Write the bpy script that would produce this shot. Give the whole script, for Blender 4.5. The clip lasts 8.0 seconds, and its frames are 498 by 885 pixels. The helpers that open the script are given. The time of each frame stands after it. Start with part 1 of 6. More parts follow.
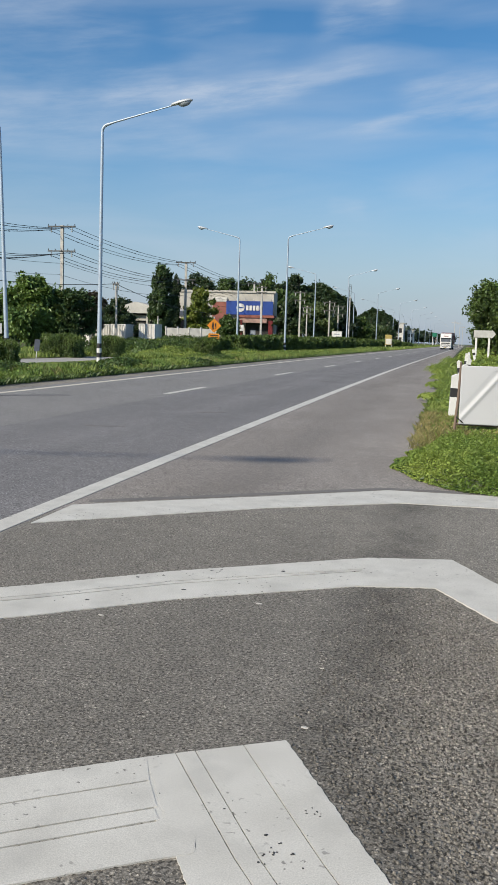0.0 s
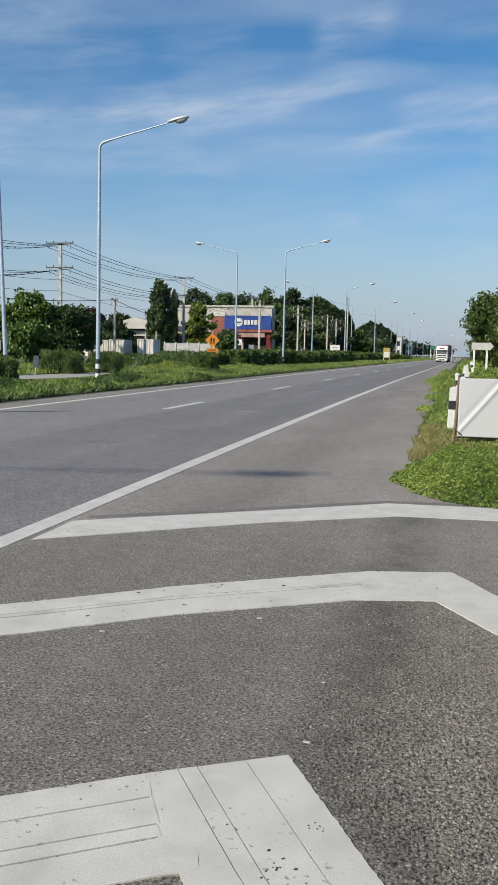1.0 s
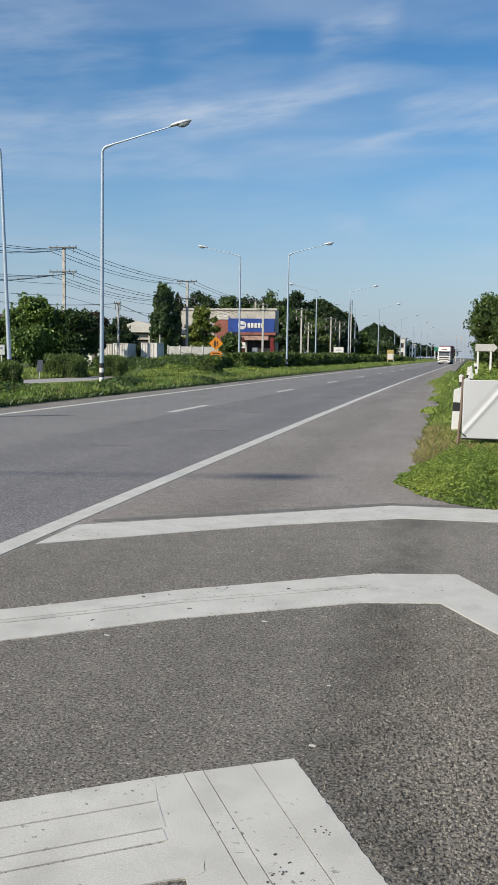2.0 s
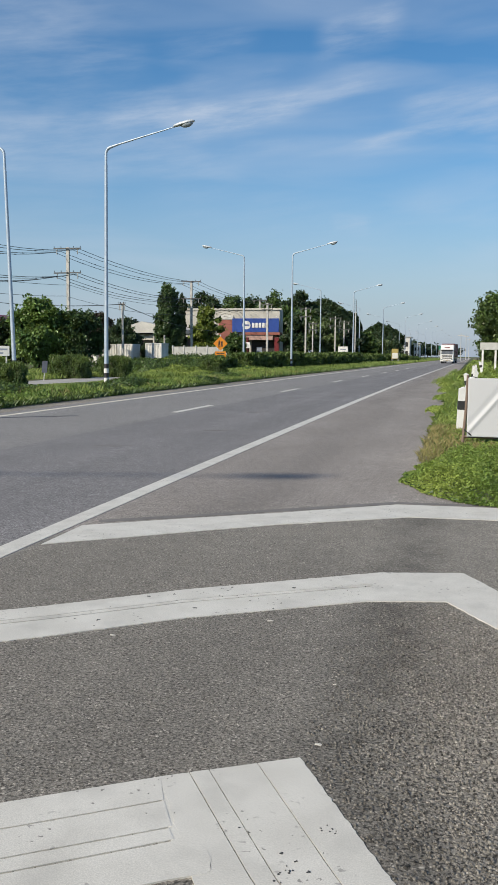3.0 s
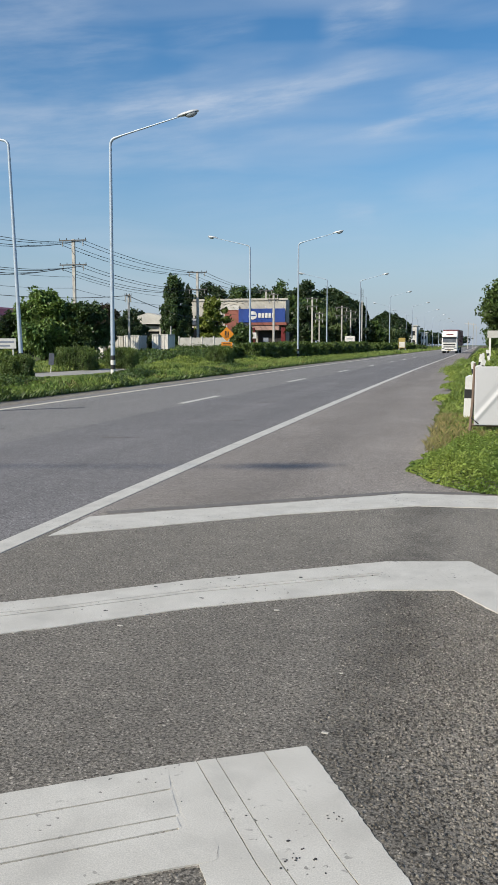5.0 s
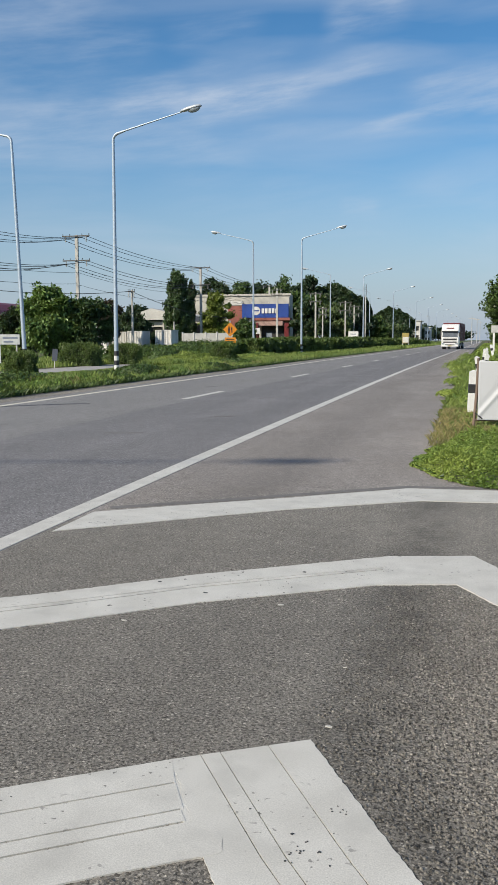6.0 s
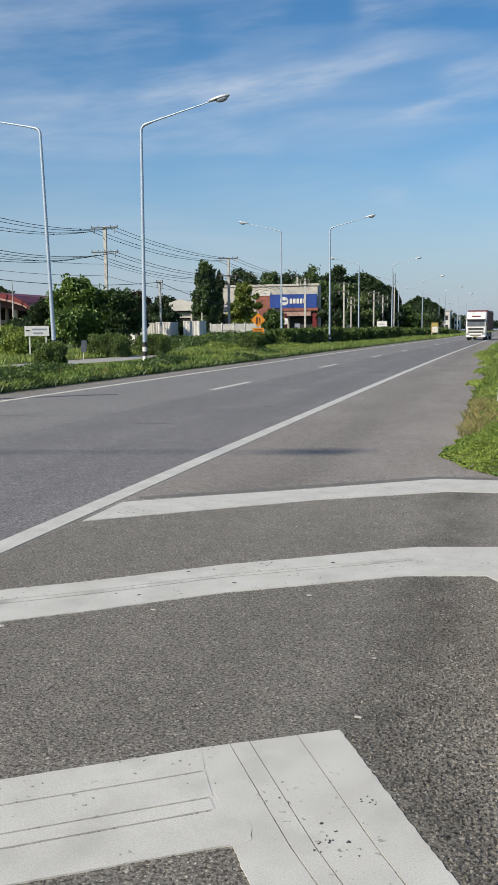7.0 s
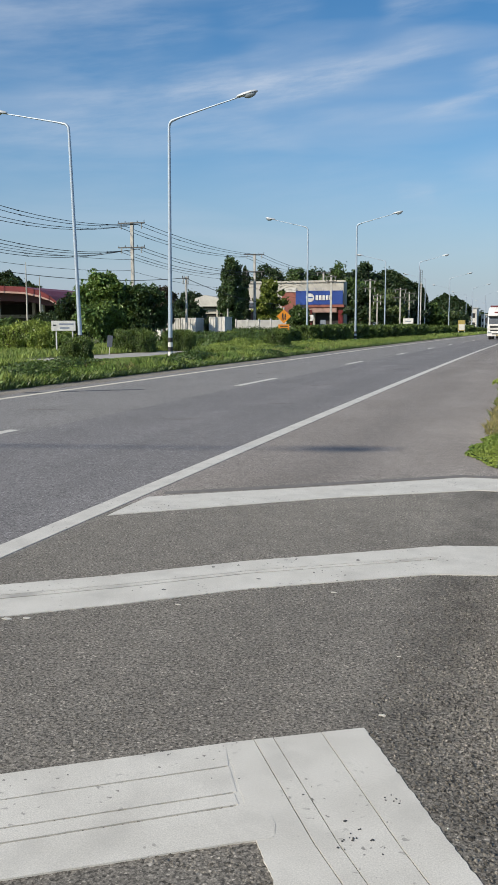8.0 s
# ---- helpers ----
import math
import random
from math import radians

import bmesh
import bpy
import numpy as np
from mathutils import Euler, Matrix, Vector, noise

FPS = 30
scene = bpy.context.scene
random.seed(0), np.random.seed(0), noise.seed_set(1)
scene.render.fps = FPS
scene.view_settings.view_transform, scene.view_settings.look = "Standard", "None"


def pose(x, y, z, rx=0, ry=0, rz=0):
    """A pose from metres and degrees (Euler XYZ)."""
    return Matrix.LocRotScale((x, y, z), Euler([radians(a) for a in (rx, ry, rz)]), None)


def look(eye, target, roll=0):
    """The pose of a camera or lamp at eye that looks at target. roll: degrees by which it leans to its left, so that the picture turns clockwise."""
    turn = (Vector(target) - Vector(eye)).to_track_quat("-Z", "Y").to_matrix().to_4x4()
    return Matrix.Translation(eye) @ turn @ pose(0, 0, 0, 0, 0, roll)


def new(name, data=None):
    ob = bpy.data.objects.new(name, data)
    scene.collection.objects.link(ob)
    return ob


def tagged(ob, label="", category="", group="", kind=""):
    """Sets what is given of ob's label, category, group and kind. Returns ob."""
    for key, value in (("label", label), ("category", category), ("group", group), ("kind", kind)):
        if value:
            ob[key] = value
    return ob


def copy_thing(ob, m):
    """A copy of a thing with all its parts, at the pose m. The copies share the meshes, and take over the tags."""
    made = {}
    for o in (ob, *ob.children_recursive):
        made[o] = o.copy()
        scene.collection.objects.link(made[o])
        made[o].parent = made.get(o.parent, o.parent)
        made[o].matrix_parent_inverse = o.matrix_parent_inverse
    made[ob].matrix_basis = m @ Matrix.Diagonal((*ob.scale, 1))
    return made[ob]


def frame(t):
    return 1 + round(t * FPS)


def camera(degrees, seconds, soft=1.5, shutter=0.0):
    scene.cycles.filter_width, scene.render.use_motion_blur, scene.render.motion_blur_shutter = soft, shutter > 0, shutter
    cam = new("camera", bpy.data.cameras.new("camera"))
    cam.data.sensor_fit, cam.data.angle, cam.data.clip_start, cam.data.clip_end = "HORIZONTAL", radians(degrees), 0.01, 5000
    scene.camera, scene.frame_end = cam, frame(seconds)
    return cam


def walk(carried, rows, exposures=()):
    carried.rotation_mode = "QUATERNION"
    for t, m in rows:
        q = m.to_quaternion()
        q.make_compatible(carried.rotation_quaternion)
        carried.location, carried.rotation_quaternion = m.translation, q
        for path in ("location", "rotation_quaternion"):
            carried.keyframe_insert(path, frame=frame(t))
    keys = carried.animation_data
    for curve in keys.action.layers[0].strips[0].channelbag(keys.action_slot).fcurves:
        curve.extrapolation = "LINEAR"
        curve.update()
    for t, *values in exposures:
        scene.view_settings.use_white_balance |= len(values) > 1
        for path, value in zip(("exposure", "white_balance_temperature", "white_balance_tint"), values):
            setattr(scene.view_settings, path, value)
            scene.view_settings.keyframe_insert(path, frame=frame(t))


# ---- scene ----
cam = camera(31.4, 8.0)
ROWS = (
    (0, -0.005, 0.011, 1.406, 83.242, -1.738, 12.909),
    (0.5, -0.009, 0.001, 1.407, 83.436, -1.474, 12.702),
    (1, -0.001, -0.005, 1.411, 84.160, -1.210, 12.804),
    (1.5, -0.001, -0.003, 1.412, 84.328, -0.976, 12.910),
    (3, 0.002, -0.002, 1.409, 84.331, -0.512, 13.329),
    (3.5, 0.001, 0.007, 1.404, 84.177, -0.320, 13.459),
    (4, 0.001, 0.005, 1.403, 84.064, -0.324, 13.511),
    (4.5, 0.010, 0.003, 1.407, 83.916, -0.138, 13.603),
    (6, 0.014, -0.001, 1.403, 83.426, 0.162, 13.976),
    (6.5, 0.010, -0.003, 1.403, 83.301, 0.105, 14.234),
    (7, 0.010, 0.002, 1.400, 82.834, 0.414, 15.772),
    (7.5, -0.000, -0.001, 1.399, 82.641, 0.050, 16.865),
    (8, 0.000, 0.000, 1.400, 82.598, -0.000, 17.398),
)
walk(cam, [(t, pose(x, y, z, rx, ry, rz)) for t, x, y, z, rx, ry, rz in ROWS])

# ---- light ----
SUN_AZ, SUN_EL = radians(216), radians(35)
scene.view_settings.exposure = 0.0
world = bpy.data.worlds.new("sky")
world.use_nodes = True
scene.world = world
wn, wl = world.node_tree.nodes, world.node_tree.links
wn.clear()
w_out = wn.new("ShaderNodeOutputWorld")
w_bg = wn.new("ShaderNodeBackground")
w_bg.inputs["Strength"].default_value = 0.1
sky = wn.new("ShaderNodeTexSky")
sky.sky_type, sky.sun_disc, sky.sun_elevation, sky.sun_rotation = "NISHITA", False, SUN_EL, SUN_AZ
sky.air_density, sky.dust_density, sky.ozone_density = 1.0, 0.6, 2.0
# thin cirrus: streaked noise over the sky dome, fading out overhead
w_tc = wn.new("ShaderNodeTexCoord")
w_map = wn.new("ShaderNodeMapping")
w_map.inputs["Location"].default_value = (0.0, 0.0, 1.35)
w_map.inputs["Rotation"].default_value = (0, radians(-8), radians(-14))
w_map.inputs["Scale"].default_value = (2.6, 2.0, 15.0)
w_n1 = wn.new("ShaderNodeTexNoise")
w_n1.inputs["Scale"].default_value, w_n1.inputs["Detail"].default_value = 1.3, 4.5
w_n1.inputs["Roughness"].default_value, w_n1.inputs["Distortion"].default_value = 0.48, 0.5
w_ramp = wn.new("ShaderNodeValToRGB")
w_ramp.color_ramp.elements[0].position, w_ramp.color_ramp.elements[1].position = 0.40, 0.74
w_mul = wn.new("ShaderNodeMath")
w_mul.operation = "MULTIPLY"
w_mul.inputs[1].default_value = 0.34
w_mix = wn.new("ShaderNodeMix")
w_mix.data_type = "RGBA"
w_mix.inputs[7].default_value = (5.6, 6.4, 7.6, 1)
# pale blue haze towards the horizon
w_sep = wn.new("ShaderNodeSeparateXYZ")
wl.new(w_tc.outputs["Generated"], w_sep.inputs[0])
w_hr = wn.new("ShaderNodeMapRange")
w_hr.interpolation_type = "SMOOTHSTEP"
for k, v in enumerate((-0.02, 0.24, 0.8, 0.0)):
    w_hr.inputs[k + 1].default_value = v
wl.new(w_sep.outputs[2], w_hr.inputs[0])
w_hsv = wn.new("ShaderNodeHueSaturation")
w_hsv.inputs["Saturation"].default_value, w_hsv.inputs["Value"].default_value = 1.34, 1.17
wl.new(sky.outputs[0], w_hsv.inputs["Color"])
w_haze = wn.new("ShaderNodeMix")
w_haze.data_type = "RGBA"
w_haze.inputs[7].default_value = (3.15, 4.05, 5.65, 1)
wl.new(w_hr.outputs[0], w_haze.inputs[0])
wl.new(w_hsv.outputs[0], w_haze.inputs[6])
wl.new(w_tc.outputs["Generated"], w_map.inputs["Vector"])
wl.new(w_map.outputs[0], w_n1.inputs["Vector"])
wl.new(w_n1.outputs["Fac"], w_ramp.inputs["Fac"])
wl.new(w_ramp.outputs["Color"], w_mul.inputs[0])


def w_math(op, a, b=0.0):
    x = wn.new("ShaderNodeMath")
    x.operation = op
    for i, v in enumerate((a, b)):
        if hasattr(v, "links"):
            wl.new(v, x.inputs[i])
        else:
            x.inputs[i].default_value = v
    return x.outputs[0]


def w_fade(src, lo, hi, a, b):
    x = wn.new("ShaderNodeMapRange")
    x.interpolation_type = "SMOOTHSTEP"
    for i, v in enumerate((lo, hi, a, b)):
        x.inputs[i + 1].default_value = v
    wl.new(src, x.inputs[0])
    return x.outputs[0]


def w_noise(vec, scale, detail, rough):
    x = wn.new("ShaderNodeTexNoise")
    for name, v in (("Scale", scale), ("Detail", detail), ("Roughness", rough)):
        x.inputs[name].default_value = v
    wl.new(vec, x.inputs["Vector"])
    return x.outputs["Fac"]


# single cirrus streaks: bearing and height of both ends and half width, in degrees, and strength
STREAKS = (
    (-31, 12.9, -16.5, 14.7, 1.2, 0.42), (-22.5, 14.2, -18, 15.0, 0.6, 0.30), (-19, 14.2, -4.6, 16.4, 0.55, 0.50), (-18, 14.0, -10, 15.1, 0.6, 0.34),
    (-7, 12.7, 3, 14.1, 0.55, 0.60), (-4.2, 14.7, 4, 15.7, 0.65, 0.46), (-9.2, 18.8, -4, 20.0, 0.9, 0.52), (-31, 11.0, -14, 12.5, 0.8, 0.26),
    (-25, 16.6, -19.5, 17.6, 0.6, 0.20), (-19, 18.0, -13, 19.0, 0.6, 0.24), (-8.2, 8.35, -5.8, 8.15, 0.35, 0.24), (-15, 12.6, -6, 13.0, 0.4, 0.20),
    (-17.5, 16.3, -11, 17.4, 0.6, 0.18), (-20, 10.2, -4, 7.4, 1.6, 0.16), (-3, 9.2, 3, 9.0, 0.7, 0.16), (-30, 8.6, -22, 9.4, 1.0, 0.14), (-44, 15.6, -22, 17.6, 1.6, 0.24), (-44, 19.2, -20, 20.4, 1.6, 0.2), (-44, 10.2, -28, 11.6, 1.2, 0.3))
w_az = w_math("ARCTAN2", w_sep.outputs[0], w_sep.outputs[1])
w_el = w_math("ARCSINE", w_sep.outputs[2])
w_flat = wn.new("ShaderNodeCombineXYZ")
wl.new(w_math("MULTIPLY", w_az, 9.0), w_flat.inputs[0])
wl.new(w_math("MULTIPLY", w_math("SUBTRACT", w_el, w_math("MULTIPLY", w_az, 0.13)), 52.0), w_flat.inputs[1])
w_fibre = w_fade(w_noise(w_flat.outputs[0], 1.6, 6.0, 0.62), 0.28, 0.74, 0.4, 1.35)
w_wave = w_math("MULTIPLY", w_math("SUBTRACT", w_noise(w_flat.outputs[0], 0.7, 3.0, 0.5), 0.5), radians(2.4))
w_sum = w_mul.outputs[0]
for az0, el0, az1, el1, half, strength in STREAKS:
    slope, mid_az, mid_el = (el1 - el0) / (az1 - az0), radians((az0 + az1) / 2), radians((el0 + el1) / 2)
    off = w_math("SUBTRACT", w_az, mid_az)
    d = w_math("SUBTRACT", w_math("ADD", w_el, w_wave), w_math("ADD", w_math("MULTIPLY", off, slope), mid_el))
    across = w_fade(w_math("ABSOLUTE", d), 0.0, radians(half * 2.3), strength * 0.52, 0.0)
    along = w_fade(w_math("ABSOLUTE", off), radians(az1 - az0) * 0.28, radians(az1 - az0) * 0.62, 1.0, 0.0)
    w_sum = w_math("ADD", w_sum, w_math("MULTIPLY", w_math("MULTIPLY", across, along), w_fibre))
wl.new(w_math("MINIMUM", w_sum, 0.8), w_mix.inputs[0])
wl.new(w_haze.outputs[2], w_mix.inputs[6])
wl.new(w_mix.outputs[2], w_bg.inputs["Color"])
wl.new(w_bg.outputs[0], w_out.inputs["Surface"])

sun = new("sun", bpy.data.lights.new("sun", "SUN"))
sun.data.energy, sun.data.angle, sun.data.color = 4.9, radians(1.15), (1.0, 0.905, 0.735)
SUN_WAY = Vector((math.sin(SUN_AZ) * math.cos(SUN_EL), math.cos(SUN_AZ) * math.cos(SUN_EL), math.sin(SUN_EL)))
sun.matrix_world = look(SUN_WAY * 100, (0, 0, 0))


# ---- materials ----
def material(name, c1, c2, scale=3.0, rough=0.6, metal=0.0, fine=40.0, bump=0.1, stain=0.0, stain_col=(0.05, 0.045, 0.04), stain_scale=1.2, island=0.0, leaf=0.0, stretch=(1, 1, 1), objrand=0.0, chips=0.0):
    """Two colours mixed by a coarse noise, a fine grain on top with relief, optional stains, per-piece variation and leaf translucency."""
    m = bpy.data.materials.new(name)
    m.use_nodes = True
    n, l = m.node_tree.nodes, m.node_tree.links
    b = n["Principled BSDF"]
    tc = n.new("ShaderNodeTexCoord")
    mp = n.new("ShaderNodeMapping")
    mp.inputs["Scale"].default_value = stretch
    l.new(tc.outputs["Object"], mp.inputs["Vector"])

    def noise_tex(s, detail=4.0):
        t = n.new("ShaderNodeTexNoise")
        t.inputs["Scale"].default_value, t.inputs["Detail"].default_value = s, detail
        l.new(mp.outputs[0], t.inputs["Vector"])
        return t

    def mix(fac, a, c, blend="MIX"):
        x = n.new("ShaderNodeMix")
        x.data_type, x.blend_type = "RGBA", blend
        for sock, v in ((x.inputs[0], fac), (x.inputs[6], a), (x.inputs[7], c)):
            if hasattr(v, "links"):
                l.new(v, sock)
            else:
                sock.default_value = v if isinstance(v, float) else (*v, 1)
        return x.outputs[2]

    def ramp(src, lo, hi, a=0.0, c=1.0):
        r = n.new("ShaderNodeMapRange")
        r.inputs[1].default_value, r.inputs[2].default_value, r.inputs[3].default_value, r.inputs[4].default_value = lo, hi, a, c
        l.new(src, r.inputs[0])
        return r.outputs[0]

    coarse, grain = noise_tex(scale), noise_tex(fine, 2.0)
    col = mix(ramp(coarse.outputs["Fac"], 0.35, 0.65), c1, c2)
    g = ramp(grain.outputs["Fac"], 0.3, 0.7, 0.82, 1.12)
    gm = n.new("ShaderNodeVectorMath")
    gm.operation = "SCALE"
    l.new(col, gm.inputs[0])
    l.new(g, gm.inputs["Scale"])
    col = gm.outputs[0]
    if stain:
        st = noise_tex(stain_scale, 6.0)
        col = mix(ramp(st.outputs["Fac"], 0.52, 0.72, 0.0, stain), col, stain_col)
    if chips:
        spots, where = noise_tex(42.0, 2.0), noise_tex(2.3, 3.0)
        cm = n.new("ShaderNodeMath")
        cm.operation = "MULTIPLY"
        l.new(ramp(spots.outputs["Fac"], 0.66, 0.70, 0.0, chips), cm.inputs[0])
        l.new(ramp(where.outputs["Fac"], 0.48, 0.62), cm.inputs[1])
        col = mix(cm.outputs[0], col, (0.06, 0.055, 0.05))
    if island or objrand:
        src = n.new("ShaderNodeNewGeometry").outputs["Random Per Island"] if island else n.new("ShaderNodeObjectInfo").outputs["Random"]
        k = island or objrand
        v = n.new("ShaderNodeVectorMath")
        v.operation = "SCALE"
        l.new(col, v.inputs[0])
        l.new(ramp(src, 0, 1, 1 - k, 1 + k), v.inputs["Scale"])
        col = v.outputs[0]
    l.new(col, b.inputs["Base Color"])
    b.inputs["Metallic"].default_value = metal
    l.new(ramp(grain.outputs["Fac"], 0.3, 0.7, max(rough - 0.08, 0.02), min(rough + 0.08, 1)), b.inputs["Roughness"])
    if bump:
        bp = n.new("ShaderNodeBump")
        bp.inputs["Strength"].default_value, bp.inputs["Distance"].default_value = bump, 0.02
        l.new(grain.outputs["Fac"], bp.inputs["Height"])
        l.new(bp.outputs[0], b.inputs["Normal"])
    if leaf:
        tr = n.new("ShaderNodeBsdfTranslucent")
        l.new(mix(0.5, col, (0.25, 0.32, 0.03)), tr.inputs["Color"])
        ms = n.new("ShaderNodeMixShader")
        ms.inputs[0].default_value = leaf
        l.new(b.outputs[0], ms.inputs[1])
        l.new(tr.outputs[0], ms.inputs[2])
        l.new(ms.outputs[0], n["Material Output"].inputs["Surface"])
    return m


def asphalt(name, tone, tint, stones, stone_scale, relief, stain_amount, rut=False, island=0.0, bands=()):
    """Worn asphalt: aggregate cells with single light stones, tone blotches, fine relief; rut adds a dark oil trail where wheels turn in."""
    m = bpy.data.materials.new(name)
    m.use_nodes = True
    n, l = m.node_tree.nodes, m.node_tree.links
    b = n["Principled BSDF"]
    tc = n.new("ShaderNodeTexCoord").outputs["Object"]

    def math_node(op, a, c):
        x = n.new("ShaderNodeMath")
        x.operation = op
        for i, v in enumerate((a, c)):
            if hasattr(v, "links"):
                l.new(v, x.inputs[i])
            else:
                x.inputs[i].default_value = v
        return x.outputs[0]

    def rng(src, lo, hi, a, c):
        r = n.new("ShaderNodeMapRange")
        r.inputs[1].default_value, r.inputs[2].default_value, r.inputs[3].default_value, r.inputs[4].default_value = lo, hi, a, c
        l.new(src, r.inputs[0])
        return r.outputs[0]

    def noi(s, d=4.0, stretch=None):
        t = n.new("ShaderNodeTexNoise")
        t.inputs["Scale"].default_value, t.inputs["Detail"].default_value = s, d
        if stretch:
            mp = n.new("ShaderNodeMapping")
            mp.inputs["Scale"].default_value = stretch
            l.new(tc, mp.inputs["Vector"])
            l.new(mp.outputs[0], t.inputs["Vector"])
        else:
            l.new(tc, t.inputs["Vector"])
        return t.outputs["Fac"]

    vor = n.new("ShaderNodeTexVoronoi")
    vor.inputs["Scale"].default_value = stone_scale
    l.new(tc, vor.inputs["Vector"])
    sep = n.new("ShaderNodeSeparateColor")
    l.new(vor.outputs["Color"], sep.inputs[0])
    cell = sep.outputs[0]
    pits = noi(stone_scale * 0.42, 2.0)
    v = rng(cell, 0.0, 1.0, 0.72, 1.22)
    v = math_node("MULTIPLY", v, rng(vor.outputs["Distance"], 0.25, 0.6, 1.08, 0.7))
    v = math_node("ADD", v, rng(cell, 0.93, 1.0, 0.0, stones))
    v = math_node("MULTIPLY", v, rng(pits, 0.36, 0.46, 0.5, 1.05))
    v = math_node("MULTIPLY", v, rng(noi(0.55, 5.0), 0.3, 0.7, 1 - stain_amount, 1 + stain_amount))
    v = math_node("MULTIPLY", v, rng(noi(0.5, 3.0, (3.0, 0.12, 1.0)), 0.3, 0.7, 1 - stain_amount * 0.8, 1 + stain_amount * 0.8))
    v = math_node("MULTIPLY", v, rng(noi(7.0, 4.0), 0.3, 0.7, 0.9, 1.1))
    if rut:
        s3 = n.new("ShaderNodeSeparateXYZ")
        l.new(tc, s3.inputs[0])
        # the trail runs straight in and swings to the right near the chevron
        cx = math_node("ADD", math_node("MULTIPLY", math_node("MAXIMUM", math_node("SUBTRACT", 2.9, s3.outputs[1]), 0.0), 0.46), -0.33)
        wob = rng(noi(1.3, 3.0), 0.3, 0.7, -0.07, 0.07)
        dx = math_node("ABSOLUTE", math_node("SUBTRACT", math_node("ADD", s3.outputs[0], wob), cx), 0.0)
        trail = math_node("MULTIPLY", rng(dx, 0.0, 0.3, 1.0, 0.0), rng(noi(5.0, 6.0), 0.35, 0.62, 0.5, 1.0))
        trail = math_node("MULTIPLY", trail, rng(noi(0.8, 2.0, (0.5, 1.0, 1.0)), 0.35, 0.6, 0.55, 1.0))
        trail = math_node("MULTIPLY", trail, rng(s3.outputs[1], 1.0, 2.2, 0.0, 1.0))
        v = math_node("MULTIPLY", v, rng(trail, 0.0, 1.0, 1.0, 0.48))
        # open, pitted wear where wheels cut the corner
        wear = math_node("MULTIPLY", rng(math_node("SUBTRACT", s3.outputs[0], cx), -0.25, 0.1, 0.72, 1.0), rng(s3.outputs[1], 3.2, 6.0, 1.0, 0.4))
        hole = rng(noi(80.0, 3.0), 0.41, 0.47, 0.76, 0.0)
        v = math_node("MULTIPLY", v, math_node("SUBTRACT", 1.0, math_node("MULTIPLY", hole, wear)))
        v = math_node("MULTIPLY", v, math_node("ADD", 1.0, math_node("MULTIPLY", wear, 0.16)))
        v = math_node("MULTIPLY", v, rng(s3.outputs[0], -0.6, 0.4, 0.97, 1.12))
        # lighter towards the shoulder
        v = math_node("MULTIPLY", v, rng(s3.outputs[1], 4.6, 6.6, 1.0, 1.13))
    if bands:
        # long worn tracks beside one another: middle, half breadth and gain of each
        s4 = n.new("ShaderNodeSeparateXYZ")
        l.new(tc, s4.inputs[0])
        wander = math_node("ADD", s4.outputs[0], rng(noi(0.25, 3.0), 0.3, 0.7, -0.35, 0.35))
        for mid_x, half, gain in bands:
            k = rng(math_node("ABSOLUTE", math_node("SUBTRACT", wander, mid_x), 0.0), half * 0.2, half, gain, 0.0)
            v = math_node("MULTIPLY", v, math_node("ADD", 1.0, math_node("MULTIPLY", k, rng(noi(1.1, 5.0), 0.3, 0.7, 0.5, 1.3))))
    # sparse pale stones
    big = n.new("ShaderNodeTexVoronoi")
    big.inputs["Scale"].default_value = 16.0
    l.new(tc, big.inputs["Vector"])
    sb = n.new("ShaderNodeSeparateColor")
    l.new(big.outputs["Color"], sb.inputs[0])
    v = math_node("ADD", v, math_node("MULTIPLY", rng(big.outputs["Distance"], 0.07, 0.15, 1.0, 0.0), rng(sb.outputs[1], 0.79, 0.86, 0.0, 1.2)))
    if island:
        v = math_node("MULTIPLY", v, rng(n.new("ShaderNodeNewGeometry").outputs["Random Per Island"], 0.0, 1.0, 1 - island, 1 + island))
    comb = n.new("ShaderNodeVectorMath")
    comb.operation = "SCALE"
    comb.inputs[0].default_value = [tone * c for c in tint]
    l.new(v, comb.inputs["Scale"])
    l.new(comb.outputs[0], b.inputs["Base Color"])
    b.inputs["Roughness"].default_value = 0.85
    b.inputs["Specular IOR Level"].default_value = 0.35
    bp = n.new("ShaderNodeBump")
    bp.inputs["Strength"].default_value, bp.inputs["Distance"].default_value = relief, 0.006
    l.new(math_node("ADD", pits, math_node("MULTIPLY", cell, 0.4)), bp.inputs["Height"])
    l.new(bp.outputs[0], b.inputs["Normal"])
    return m


M_ROAD_OLD = asphalt("older lane asphalt", 0.272, (1.0, 0.965, 0.93), 0.4, 105, 0.4, 0.06)
M_ROAD = asphalt("road asphalt", 0.23, (1.0, 0.963, 0.96), 0.6, 95, 0.5, 0.09, bands=((-4.0, 0.5, -0.07), (-5.6, 0.5, -0.07), (-4.8, 0.4, 0.04)))
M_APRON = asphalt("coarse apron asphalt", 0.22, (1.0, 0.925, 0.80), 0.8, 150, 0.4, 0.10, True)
M_SHOULDER = asphalt("shoulder asphalt", 0.305, (1.0, 0.905, 0.82), 0.5, 110, 0.5, 0.09, bands=((-2.1, 0.55, -0.13), (-0.6, 0.6, 0.10), (-1.3, 0.35, 0.05)))
M_PAINT = material("white road paint", (0.605, 0.587, 0.535), (0.535, 0.517, 0.468), 4, 0.65, 0, 220, 0.02, 0.4, (0.36, 0.35, 0.32), 5, chips=1.0)
